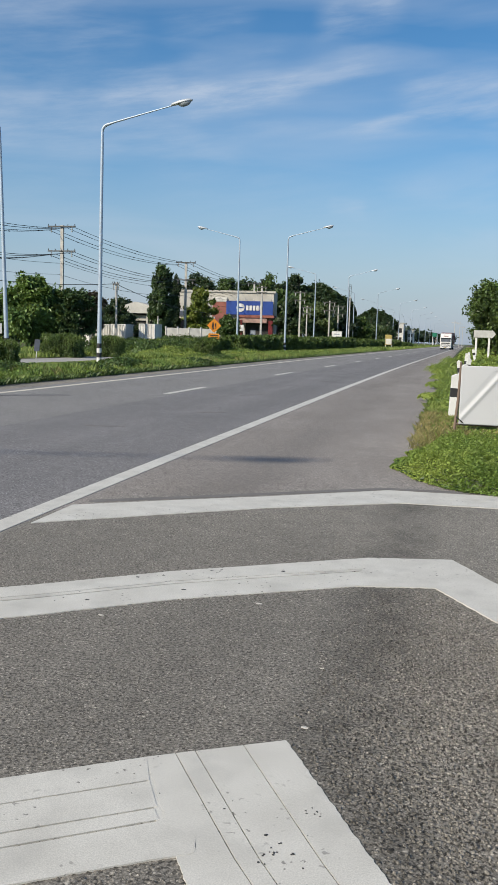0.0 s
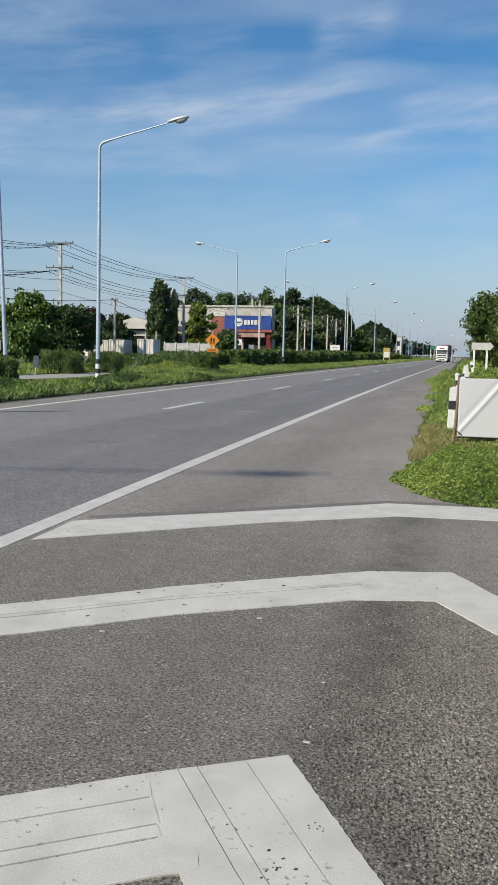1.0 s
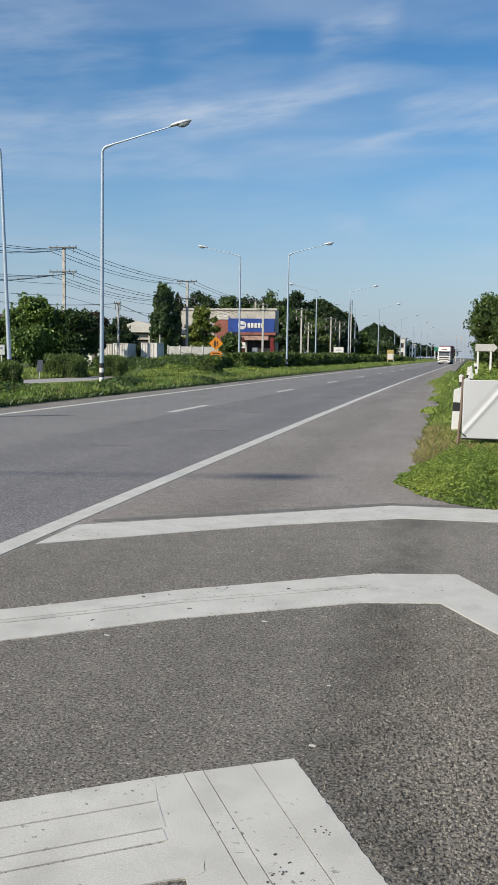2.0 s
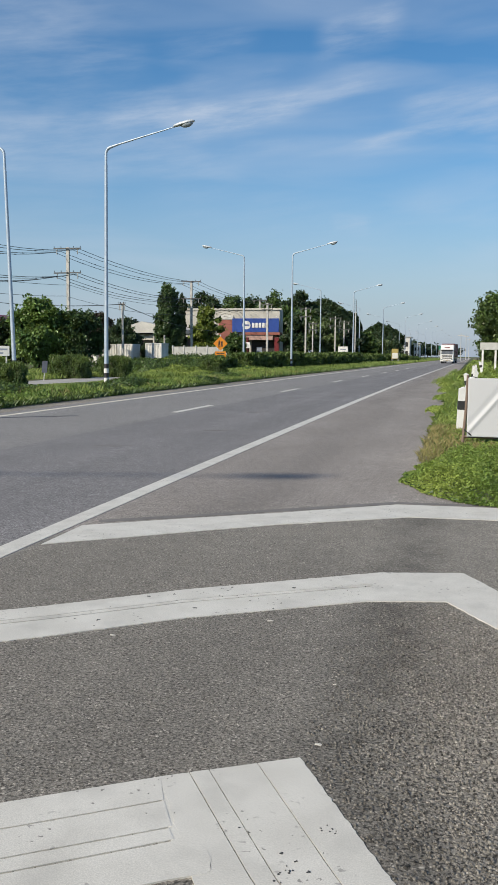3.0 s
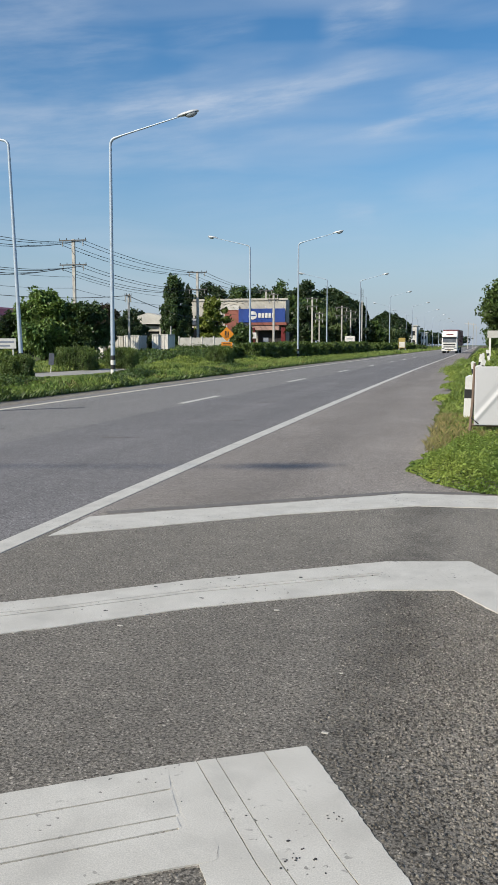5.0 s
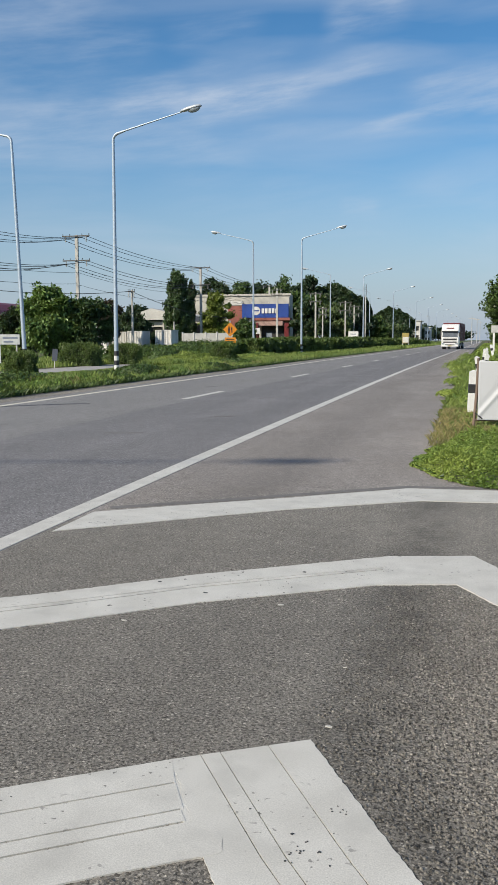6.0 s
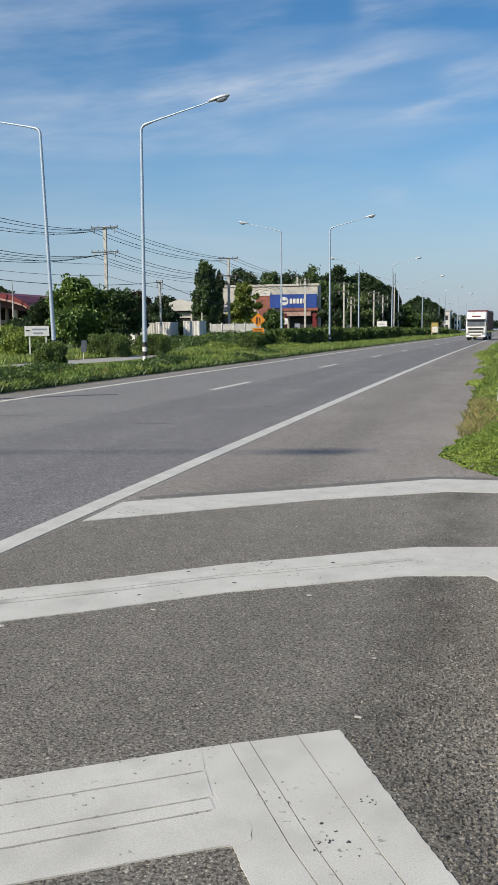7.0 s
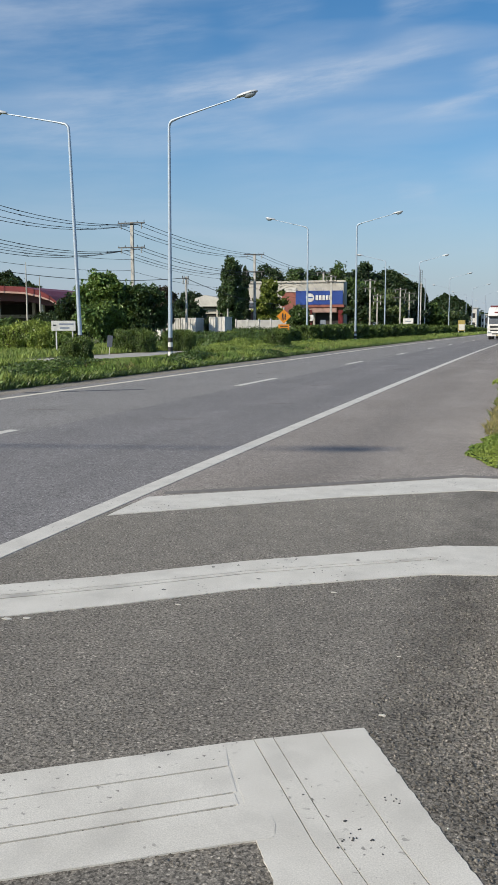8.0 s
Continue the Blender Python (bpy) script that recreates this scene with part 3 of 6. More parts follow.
M_LEAF_DARK = material("dark leaf", (0.034, 0.066, 0.022), (0.022, 0.046, 0.017), 0.5, 0.55, 0, 8, 0, island=0.45, leaf=0.12)
M_LEAF_VERGE = material("roadside leaf", (0.105, 0.165, 0.04), (0.05, 0.09, 0.025), 0.6, 0.5, 0, 8, 0, island=0.5, leaf=0.2)
M_LEAF_COLUMN = material("dark columnar leaf", (0.07, 0.125, 0.042), (0.036, 0.07, 0.026), 0.6, 0.5, 0, 8, 0, island=0.5, leaf=0.15)
M_LEAF_PALE = material("pale far leaf", (0.13, 0.18, 0.065), (0.06, 0.10, 0.036), 0.35, 0.55, 0, 6, 0, island=0.4, leaf=0.15)
M_LEAF_FAR = material("far leaf", (0.03, 0.055, 0.026), (0.02, 0.042, 0.022), 0.3, 0.6, 0, 5, 0, island=0.4, leaf=0.1)
M_LEAF_YELLOW = material("yellow green leaf", (0.22, 0.265, 0.05), (0.11, 0.165, 0.032), 0.8, 0.5, 0, 8, 0, island=0.35, leaf=0.25)
M_LEAF_BROWN = material("purple brown leaf", (0.06, 0.045, 0.035), (0.045, 0.035, 0.03), 0.8, 0.6, 0, 8, 0, island=0.35, leaf=0.15)
M_SHRUB = material("shrub leaf", (0.30, 0.37, 0.075), (0.10, 0.175, 0.036), 0.8, 0.5, 0, 8, 0, island=0.35, leaf=0.25)
# dark colour holds the shade inside the hedges
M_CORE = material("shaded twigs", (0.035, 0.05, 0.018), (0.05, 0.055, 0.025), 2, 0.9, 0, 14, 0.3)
M_GRASS = material("verge grass", (0.27, 0.335, 0.085), (0.11, 0.19, 0.042), 0.45, 0.6, 0, 6, 0, island=0.28, leaf=0.3)
M_GRASS_DRY = material("dry grass", (0.33, 0.28, 0.12), (0.22, 0.2, 0.08), 0.6, 0.7, 0, 6, 0, island=0.35, leaf=0.25)
M_WEED = material("low weed leaf", (0.35, 0.44, 0.10), (0.19, 0.29, 0.06), 0.9, 0.55, 0, 9, 0, island=0.24, leaf=0.34)
M_BARK = material("bark", (0.15, 0.12, 0.09), (0.09, 0.075, 0.06), 4, 0.9, 0, 30, 0.5)
M_STAKE = material("grey weathered wood", (0.22, 0.16, 0.12), (0.14, 0.10, 0.08), 6, 0.85, 0, 50, 0.4, stretch=(1, 1, 0.15))
M_CLOTH = material("white banner sheet", (0.53, 0.54, 0.56), (0.49, 0.50, 0.52), 0.8, 0.6, 0, 500, 0.0)
M_ORANGE = material("warning sign orange", (0.75, 0.28, 0.02), (0.68, 0.24, 0.015), 3, 0.45, 0, 60, 0.03)
M_CONC_POLE = material("pole concrete", (0.52, 0.51, 0.48), (0.40, 0.39, 0.37), 2, 0.85, 0, 30, 0.2)
M_ARM = material("dark steel arm", (0.10, 0.10, 0.10), (0.07, 0.07, 0.07), 2, 0.6, 0.2, 30, 0.05)
M_INSULATOR = material("pale glazed insulator", (0.42, 0.42, 0.40), (0.34, 0.34, 0.32), 2, 0.3, 0, 30, 0)
M_CABLE = material("cable sheath", (0.02, 0.021, 0.024), (0.03, 0.03, 0.032), 2, 0.6, 0, 30, 0)
M_WALL = material("cream render", (0.50, 0.48, 0.43), (0.40, 0.385, 0.345), 0.6, 0.85, 0, 12, 0.1, 0.5, (0.25, 0.23, 0.2), 0.4)
M_WALL_WHITE = material("white wall paint", (0.68, 0.67, 0.64), (0.56, 0.55, 0.52), 0.7, 0.8, 0, 12, 0.1, 0.5, (0.32, 0.3, 0.27), 0.6)
M_RED_WALL = material("brick red wall", (0.28, 0.10, 0.075), (0.2, 0.07, 0.055), 0.8, 0.8, 0, 12, 0.1)
M_RED = material("red paint", (0.16, 0.012, 0.014), (0.12, 0.01, 0.012), 1, 0.45, 0, 20, 0.03)
M_BLUE = material("blue sign sheet", (0.02, 0.065, 0.30), (0.016, 0.05, 0.24), 0.6, 0.4, 0, 15, 0.02)
M_ROOF = material("pale metal roofing", (0.55, 0.54, 0.50), (0.45, 0.44, 0.41), 0.5, 0.5, 0.1, 12, 0.05)
M_DARK = material("dark interior", (0.025, 0.024, 0.024), (0.04, 0.038, 0.036), 0.6, 0.8, 0, 10, 0.05)
M_GLASS = material("dark window glass", (0.02, 0.025, 0.03), (0.03, 0.034, 0.04), 1, 0.08, 0, 20, 0)
M_TRUCK = material("white truck enamel", (0.78, 0.78, 0.76), (0.72, 0.71, 0.69), 1.2, 0.3, 0, 20, 0.01, 0.2, (0.45, 0.42, 0.38), 1.0)
M_BOX = material("maroon container paint", (0.16, 0.032, 0.038), (0.12, 0.026, 0.03), 0.8, 0.5, 0, 20, 0.03)
M_TYRE = material("tyre rubber", (0.02, 0.02, 0.02), (0.03, 0.03, 0.03), 5, 0.85, 0, 40, 0.2)
M_BLUEGREY = material("pale blue board", (0.30, 0.34, 0.42), (0.22, 0.25, 0.32), 4, 0.6, 0, 40, 0.03)
M_PALE = material("pale weathered sheet", (0.50, 0.50, 0.48), (0.42, 0.42, 0.40), 2, 0.6, 0, 40, 0.04)
M_DULL = material("dull blue board", (0.10, 0.115, 0.15), (0.07, 0.08, 0.105), 4, 0.6, 0, 40, 0.03)
M_SIGN_YELLOW = material("yellow sign sheet", (0.42, 0.33, 0.10), (0.36, 0.28, 0.09), 1, 0.5, 0, 20, 0.02)
M_GREEN_SIGN = material("green road sign", (0.02, 0.20, 0.12), (0.02, 0.16, 0.10), 1, 0.45, 0, 20, 0.02)


# ---- plants ----
def leaf_mesh(name, centres, normals, sizes, seed, slim=0.55):
    """Many small folded leaves: one kite of four corners for each centre, its face along the normal."""
    rng = np.random.default_rng(seed)
    n = len(centres)
    nrm = normals / np.maximum(np.linalg.norm(normals, axis=1, keepdims=True), 1e-6)
    ref = rng.normal(size=(n, 3))
    u = np.cross(nrm, ref)
    u /= np.maximum(np.linalg.norm(u, axis=1, keepdims=True), 1e-6)
    v = np.cross(nrm, u)
    s = sizes[:, None]
    fold = nrm * s * 0.18
    quad = np.stack([centres - u * s * 0.5, centres - v * s * 0.5 * slim + fold, centres + u * s * 0.5, centres + v * s * 0.5 * slim + fold], axis=1)
    return mesh_from(name, quad.reshape(-1, 3), np.arange(4 * n).reshape(-1, 4))


def blades(name, roots, height, width, seed, lean=0.45, rise=None):
    """Grass: one bent blade of two triangles for each root."""
    rng = np.random.default_rng(seed)
    n = len(roots)
    h = height * rng.uniform(0.5, 1.25, n) * (rise if rise is not None else 1.0)
    a = rng.uniform(0, 2 * np.pi, n)
    side = np.stack([np.cos(a), np.sin(a), 0 * a], 1) * (width * rng.uniform(0.6, 1.3, n))[:, None]
    bend = np.stack([np.cos(a + 1.6), np.sin(a + 1.6), 0 * a], 1) * (lean * h * rng.uniform(0.2, 1.3, n))[:, None]
    up = np.zeros((n, 3))
    up[:, 2] = h
    mid = roots + up * 0.6 + bend * 0.35
    quad = np.stack([roots - side * 0.5, roots + side * 0.5, mid + side * 0.4, roots + up + bend], axis=1)
    quad2 = quad.copy()
    quad2[:, 2], quad2[:, 3] = roots + up + bend, mid - side * 0.4
    return mesh_from(name, quad2.reshape(-1, 3), np.arange(4 * n).reshape(-1, 4))


def lobes_of(rng, count, radius, height, trunk, flat):
    """Leafy clumps of a crown: many small ones spread over an uneven dome, and a few inner ones."""
    out = []
    top = (height - trunk) / 2
    for i in range(count * 2):
        a, e = rng.uniform(0, 2 * np.pi), rng.uniform(-0.75, 1.0)
        k = rng.uniform(0.62, 0.9) * (1 + 0.16 * math.sin(3 * a + count))
        c = math.sqrt(max(0.0, 1 - abs(e) ** 1.7))
        r = radius * rng.uniform(0.16, 0.34)
        out.append((radius * k * c * math.cos(a), radius * k * c * math.sin(a), trunk + top + (top - r * 0.7) * e * rng.uniform(0.88, 1.0), r, r * max(flat, 0.7) * rng.uniform(0.7, 1.1)))
    out.append((0, 0, height - top * 0.6, radius * 0.5, top * 0.55))
    out.append((0, 0, trunk + top * 0.9, radius * 0.7, top * 0.8))
    return out


def whorl_mesh(name, centres, outward, leaf, per, seed, slim=0.46, droop=0.35):
    """Long leaves in drooping tufts about twig ends: per leaves for each centre."""
    r = np.random.default_rng(seed)
    n = len(centres)
    out = outward / np.maximum(np.linalg.norm(outward, axis=1, keepdims=True), 1e-6)
    u = out[:, None, :] * 0.55 + r.normal(size=(n, per, 3)) * 0.62
    u[..., 2] -= droop * r.uniform(0.3, 1.4, (n, per))
    u = (u / np.linalg.norm(u, axis=2, keepdims=True)).reshape(-1, 3)
    c = np.repeat(centres, per, axis=0)
    s = (leaf * r.uniform(0.55, 1.3, len(u)))[:, None]
    v = np.cross(u, r.normal(size=u.shape) * 0.5 + np.array([0, 0, 1.0]))
    v /= np.maximum(np.linalg.norm(v, axis=1, keepdims=True), 1e-6)
    sag = np.array([0, 0, 1.0]) * s * 0.16
    mid = c + u * s * 0.5
    quad = np.stack([c, mid - v * s * slim * 0.5, c + u * s - sag, mid + v * s * slim * 0.5], axis=1)
    return mesh_from(name, quad.reshape(-1, 3), np.arange(4 * len(u)).reshape(-1, 4))


def tree(name, label, m, height, radius, trunk, leaf, count, mat, seed, flat=0.85, lobes=14, group="", trunk_r=None, whorl=0):
    """A tapered trunk with limbs, and a crown of many leaves in uneven lobes."""
    rng = np.random.default_rng(seed)
    t = thing(name, label, "tree", m, group)
    tr = trunk_r or 0.035 * height
    ls = lobes_of(rng, lobes, radius, height, trunk, flat)
    bm = tube([(0, 0, -0.1), (0.02 * height, 0.01 * height, trunk * 0.5), (0, 0.02 * height, trunk), (0, 0, height * 0.8)], [tr * 1.3, tr, tr * 0.8, tr * 0.15], 8)
    for x, y, z, r, rz in ls[:-2:2]:
        z0 = trunk * 0.8 + 0.35 * max(z - trunk, 0) * 0.8
        tube([(0, 0, z0), (x * 0.5, y * 0.5, (z0 + z) / 2 + 0.05 * height), (x, y, z)], [tr * 0.5, tr * 0.3, tr * 0.1], 6, bm)
    part("trunk", bm, M_BARK, t, "brown bark trunk and limbs")
    cs, ns = [], []
    vol = np.array([r ** 1.7 for *_, r, rz in ls])
    vol[-2:] *= 0.8
    share = (vol / vol.sum() * count).astype(int)
    for (x, y, z, r, rz), k in zip(ls, share):
        d = rng.normal(size=(k, 3))
        d /= np.linalg.norm(d, axis=1, keepdims=True)
        bumps = 1 + 0.16 * np.sin(d[:, 0] * 7 + seed) * np.sin(d[:, 1] * 6 + x) + 0.1 * np.sin(d[:, 2] * 11 + y)
        rad = bumps * (1 - 0.5 * rng.random(k) ** 2.2)
        stray = rng.random(k) < 0.05
        rad[stray] *= 1.18
        cs.append(np.array([x, y, z]) + d * rad[:, None] * np.array([r, r, rz]))
        nn = d * 0.7 + rng.normal(size=(k, 3)) * 0.8
        nn[:, 2] += 0.4
        ns.append(nn)
    # loose sprays that break the outline
    for x, y, z, r, rz in ls[:-2]:
        out = np.array([x, y, (z - (trunk + height) / 2) * 1.2 + 0.3 * radius])
        out = out / np.linalg.norm(out)
        for _ in range(2):
            w = out + rng.normal(size=3) * 0.45
            w /= np.linalg.norm(w)
            k = max(6, count // 900)
            s = rng.uniform(0.75, 1.55, k)[:, None]
            cs.append(np.array([x, y, z]) + w * s * np.array([r, r, rz]) + rng.normal(size=(k, 3)) * leaf * 0.4)
            ns.append(rng.normal(size=(k, 3)) + np.array([0, 0, 0.5]))
    cs, ns = np.concatenate(cs), np.concatenate(ns)
    keep = cs[:, 2] > 0.05
    cs, ns = cs[keep], ns[keep]
    if whorl:
        pick = rng.choice(len(cs), len(cs) // whorl, replace=False)
        middle = np.array([0, 0, (trunk + height) / 2])
        crown = whorl_mesh("crown", cs[pick], cs[pick] - middle, leaf, whorl, seed)
    else:
        crown = leaf_mesh("crown", cs, ns, leaf * rng.uniform(0.45, 1.45, len(cs)), seed)
    part("crown", crown, mat, t, "uneven crown of many leaves")
    return t


def hedge(label, m, lx, ly, h, leaf, count, mat, seed, group="", power=6.0):
    """A clipped bush: a dark box for its inner shade, inside a shell of leaves."""
    rng = np.random.default_rng(seed)
    t = thing("hedge", label, "hedge", m, group)
    # plain box whose dark colour stands for shade between the twigs
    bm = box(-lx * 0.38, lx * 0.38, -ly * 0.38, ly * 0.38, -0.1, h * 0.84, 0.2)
    part("twig_core", bm, M_CORE, t, "plain box darkened for the shade inside the bush")
    p = rng.uniform(-1, 1, (count, 3))
    axis = rng.choice(3, count, p=[0.33, 0.33, 0.34])
    sgn = np.sign(rng.uniform(-1, 1, count))
    idx = np.arange(count)
    p[idx, axis] = sgn
    p[axis == 2, 2] = 1
    nrm = np.zeros_like(p)
    nrm[idx, axis] = p[idx, axis]
    p *= 1 / (np.sum(np.abs(p) ** power, axis=1, keepdims=True) ** (1 / power))
    bump = 1 + (0.10 if power > 3 else 0.17) * np.sin(p[:, :1] * 5 + seed) * np.cos(p[:, 2:] * 6 + seed) + 0.07 * np.sin(p[:, 1:2] * 9 + p[:, :1] * 7) + rng.normal(0, 0.08, (count, 1))
    p = p * bump
    c = np.stack([p[:, 0] * lx / 2, p[:, 1] * ly / 2, (p[:, 2] + 1) * h / 2], 1)
    part("foliage", leaf_mesh("foliage", c, nrm * 0.6 + rng.normal(size=p.shape) * 0.9 + np.array([0, 0, 0.3]), leaf * rng.uniform(0.6, 1.5, count), seed, 0.45), mat, t)
    # upright shoots on top and down the sides
    k = count // 6
    q = c[rng.choice(count, k)].copy()
    q[:, 2] = np.maximum(q[:, 2] - 0.1 * h, 0.02)
    part("new_growth", blades("new_growth", q, 0.2 * h, leaf * 0.45, seed, 0.35), mat, t)
    return t


# ---- median and verge ----
def slab(name, profile, ys_, mat, label, shift=lambda y: 0.0, category="ground"):
    """A strip of ground: cross profile (x, z), carried along y."""
    bm_ = bmesh.new()
    rows_ = []
    for y in ys_:
        r = [bm_.verts.new((x + shift(y), y, z + 0.03 * noise.noise(Vector((x * 0.7, y * 0.3, 0))) * (z > 0.02))) for x, z in profile]
        rows_.append(r)
    for a, b in zip(rows_, rows_[1:]):
        for k in range(len(profile) - 1):
            f = bm_.faces.new((a[k], a[k + 1], b[k + 1], b[k]))
            f.smooth = True
    bmesh.ops.recalc_face_normals(bm_, faces=bm_.faces[:])
    return tagged(part(name, bm_, mat), label, category, kind="structure")


def steps(a, b, n):
    return [a + (b - a) * i / n for i in range(n + 1)]


med_ys = steps(-60, 10, 14) + steps(12, 120, 54) + steps(130, FAR, 30)
slab("median", [(-30, -0.08), (-29, 0.05), (-24, 0.06), (-20.4, 0.0), (-17.0, 0.0), (-15, 0.025), (-12.6, 0.04), (-11.8, 0.03), (-11.2, 0.01), (-11.15, -0.08)], med_ys, M_FIELD, "grassy median strip between the carriageways", drift_median)
path_pts = [(-18.75, -20), (-18.75, 20), (-18.7, 40), (-18.6, 55), (-18.3, 90)]
tagged(part("path", ribbon(path_pts, -1.45, 1.45, -0.03, 0.05), M_CONCRETE), "pale concrete strip running along the median", "path", kind="structure")
slab("verge", [(-0.45, -0.08), (-0.38, 0.01), (0.2, 0.03), (1.2, 0.05), (3, 0.06), (8, 0.05), (16, -0.08)], steps(9.9, 40, 20) + steps(45, FAR, 40), M_SOIL, "earth verge beside the shoulder under weeds", lambda y: (0.25 if y < 9.6 else 0.0) + (0.0175 * (y - 60) if y > 60 else 0.0))

rng = np.random.default_rng(11)


def scatter(n, x0, x1, y0, y1, power=1.0, shift=None, z=0.05):
    y = y0 + (y1 - y0) * rng.random(n) ** power
    x = x0 + (x1 - x0) * rng.random(n)
    if shift is not None:
        x = x + np.array([shift(v) for v in y])
    return np.stack([x, y, np.full(n, z)], 1)


def patchy(p, scale, cut, seed):
    v = np.array([noise.noise(Vector((a * scale, b * scale, seed))) for a, b, _ in p])
    return p[v > cut]


def in_path(p):
    return (p[:, 0] > -20.25) & (p[:, 0] < -17.1) & (p[:, 1] < 70)


def grass(name, roots, h, w, mat, seed, label, lean=0.45, rise=None):
    return tagged(part(name, blades(name, roots, h, w, seed, lean, rise), mat), label, "grass", kind="stuff")


def mown(p):
    """Grass stands taller by the road than near the concrete strip."""
    f = np.clip(((p[:, 0] + 15.9) * 3.4 - (p[:, 1] - 38.5) * 8.2) / (3.4 ** 2 + 8.2 ** 2), 0, 1)
    trodden = np.hypot(p[:, 0] + 15.9 - 3.4 * f, p[:, 1] - 38.5 + 8.2 * f)
    near = np.minimum(trodden, np.hypot(p[:, 0] + 15.35, p[:, 1] - 81.0) * 0.5)
    return np.interp(near, [0.7, 2.0], [0.3, 1.0]) * np.interp(p[:, 0], [-17.0, -15.6, -14.0, -12.0, -10.9], [0.18, 0.22, 0.5, 0.95, 0.75])


g = scatter(76000, -16.9, -11.2, 13, 48, 1.2, drift_median, 0.08)
grass("median_grass", g, 0.2, 0.014, M_GRASS, 1, "long green grass on the median", 0.6, mown(g))
g = patchy(scatter(90000, -17.0, -11.3, 13, 70, 1.1, drift_median, 0.05), 0.55, 0.02, 3.0)
grass("tall_grass", g, 0.38, 0.015, M_GRASS, 2, "tall clumps of uncut grass on the median", 0.45, mown(g))
g = patchy(scatter(12000, -16.0, -11.2, 13, 70, 1.0, drift_median, 0.1), 0.35, 0.12, 9.0)
grass("dry_grass", g, 0.3, 0.02, M_GRASS_DRY, 3, "dry yellow grass among green grass", 0.6, mown(g))
g = scatter(62000, -29, -11.1, 48, 130, 1.3, drift_median, 0.08)
g = g[~in_path(g)]
grass("median_grass_middle", g, 0.26, 0.045, M_GRASS, 4, "green grass on the median further along", 0.55, np.interp(np.hypot(g[:, 0] + 15.35, g[:, 1] - 80.0), [1.5, 5.0], [0.25, 1.0]))
g = scatter(26000, -26, -10.8, 130, 520, 1.6, drift_median, 0.08)
grass("median_grass_far", g, 0.4, 0.22, M_GRASS, 5, "green grass on the distant median")
g = scatter(20000, -29, -20.4, 18, 60, 1.0, None, 0.08)
grass("median_grass_beyond", g, 0.22, 0.06, M_GRASS, 6, "grass beyond the concrete strip")
g = patchy(scatter(26000, -17.4, -15.6, 14, 75, 1.0, drift_median, 0.06), 0.33, 0.02, 15.0)
g = g[(g[:, 1] < 27) | (g[:, 1] > 45)]
grass("path_edge_grass", g, 0.30, 0.028, M_GRASS, 8, "grass tufts growing over the path edge", 0.6)
# ragged edge that hangs over the gutter
g = scatter(30000, -11.75, -11.05, 12, 130, 1.3, drift_median, 0.02)
# dark leaf colour also stands for the shadow fringe at the grass foot
grass("edge_grass", g, 0.15, 0.022, M_LEAF, 7, "short grass along the gutter, darkened for its shadow fringe", 0.9)

# weeds of the near verge: low leaves in mounds
def edge_x(y):
    """The ragged line where the verge weeds meet the shoulder."""
    base = np.interp(y, [8.4, 8.6, 8.8, 9.0, 9.5, 10.6, 12.2, 16, 22, 28, 40, 44, 48, 60], [0.72, 0.30, 0.0, -0.2, -0.40, -0.52, -0.36, -0.42, -0.42, -0.36, -0.42, -0.5, -0.3, -0.18])
    return base + 0.05 * np.sin(y * 1.7) + 0.05 * np.sin(y * 4.1 + 1.0) + 0.03 * np.sin(y * 9.3)


def weeds(name, n, y0, y1, wide, size, height, mat, seed, label, cut=None):
    r = np.random.default_rng(seed)
    y = y0 + (y1 - y0) * r.random(n) ** 1.1
    ex = edge_x(y) + np.where(y > 60, 0.0175 * (y - 60), 0)
    x = ex + wide * r.random(n)
    # stray shoots break the outline
    stray = r.random(n) < 0.035
    x = np.where(stray, ex - 0.05 * r.random(n) ** 2, x)
    y = np.where(stray & (y < 10), y - 0.07 * r.random(n) ** 2, y)
    bump = 0.55 + 0.35 * np.sin(x * 5.1 + np.sin(y * 2.3) * 2) * np.sin(y * 4.3 + x) + 0.34 * np.sin(x * 19 + 2 * np.sin(y * 7)) * np.sin(y * 13 + 2 * np.sin(x * 6)) + 0.3 * r.random(n)
    inset = np.clip((x - ex) / 0.35, 0.12, 1)
    front = np.clip((y - 8.45) / 0.5, 0.1, 1)
    front = np.where(stray, 0.25, front)
    top = height * np.clip(bump, 0.15, 1.3) * inset * front * np.interp(y, [11.6, 12.8, 17, 19], [1.0, 0.4, 0.5, 1.0])
    z = 0.01 + 0.05 * np.clip((x - ex) / 1.5, 0, 1) + top * r.random(n) ** 0.45
    p = np.stack([x, y, z], 1)
    if cut is not None:
        v = np.array([noise.noise(Vector((a * 0.9, b * 0.5, seed))) for a, b, _ in p])
        p = p[v > cut]
    nn = r.normal(size=p.shape) * 0.6
    nn[:, 2] += 0.9
    return tagged(part(name, leaf_mesh(name, p, nn, size * r.uniform(0.5, 1.4, len(p)), seed, 0.5), mat), label, "weeds", kind="stuff")


weeds("verge_weeds", 88000, 8.42, 12.2, 2.6, 0.028, 0.25, M_WEED, 21, "low bright green leafy weeds on the verge")
weeds("verge_weeds_behind", 38000, 11.8, 18, 3.0, 0.04, 0.22, M_WEED, 29, "green leafy weeds about the banner")
weeds("verge_weeds_middle", 50000, 15, 45, 3.6, 0.062, 0.2, M_WEED, 22, "green leafy weeds along the shoulder")
weeds("verge_weeds_far", 26000, 40, 300, 8.0, 0.3, 0.3, M_WEED, 23, "green weeds on the distant verge")
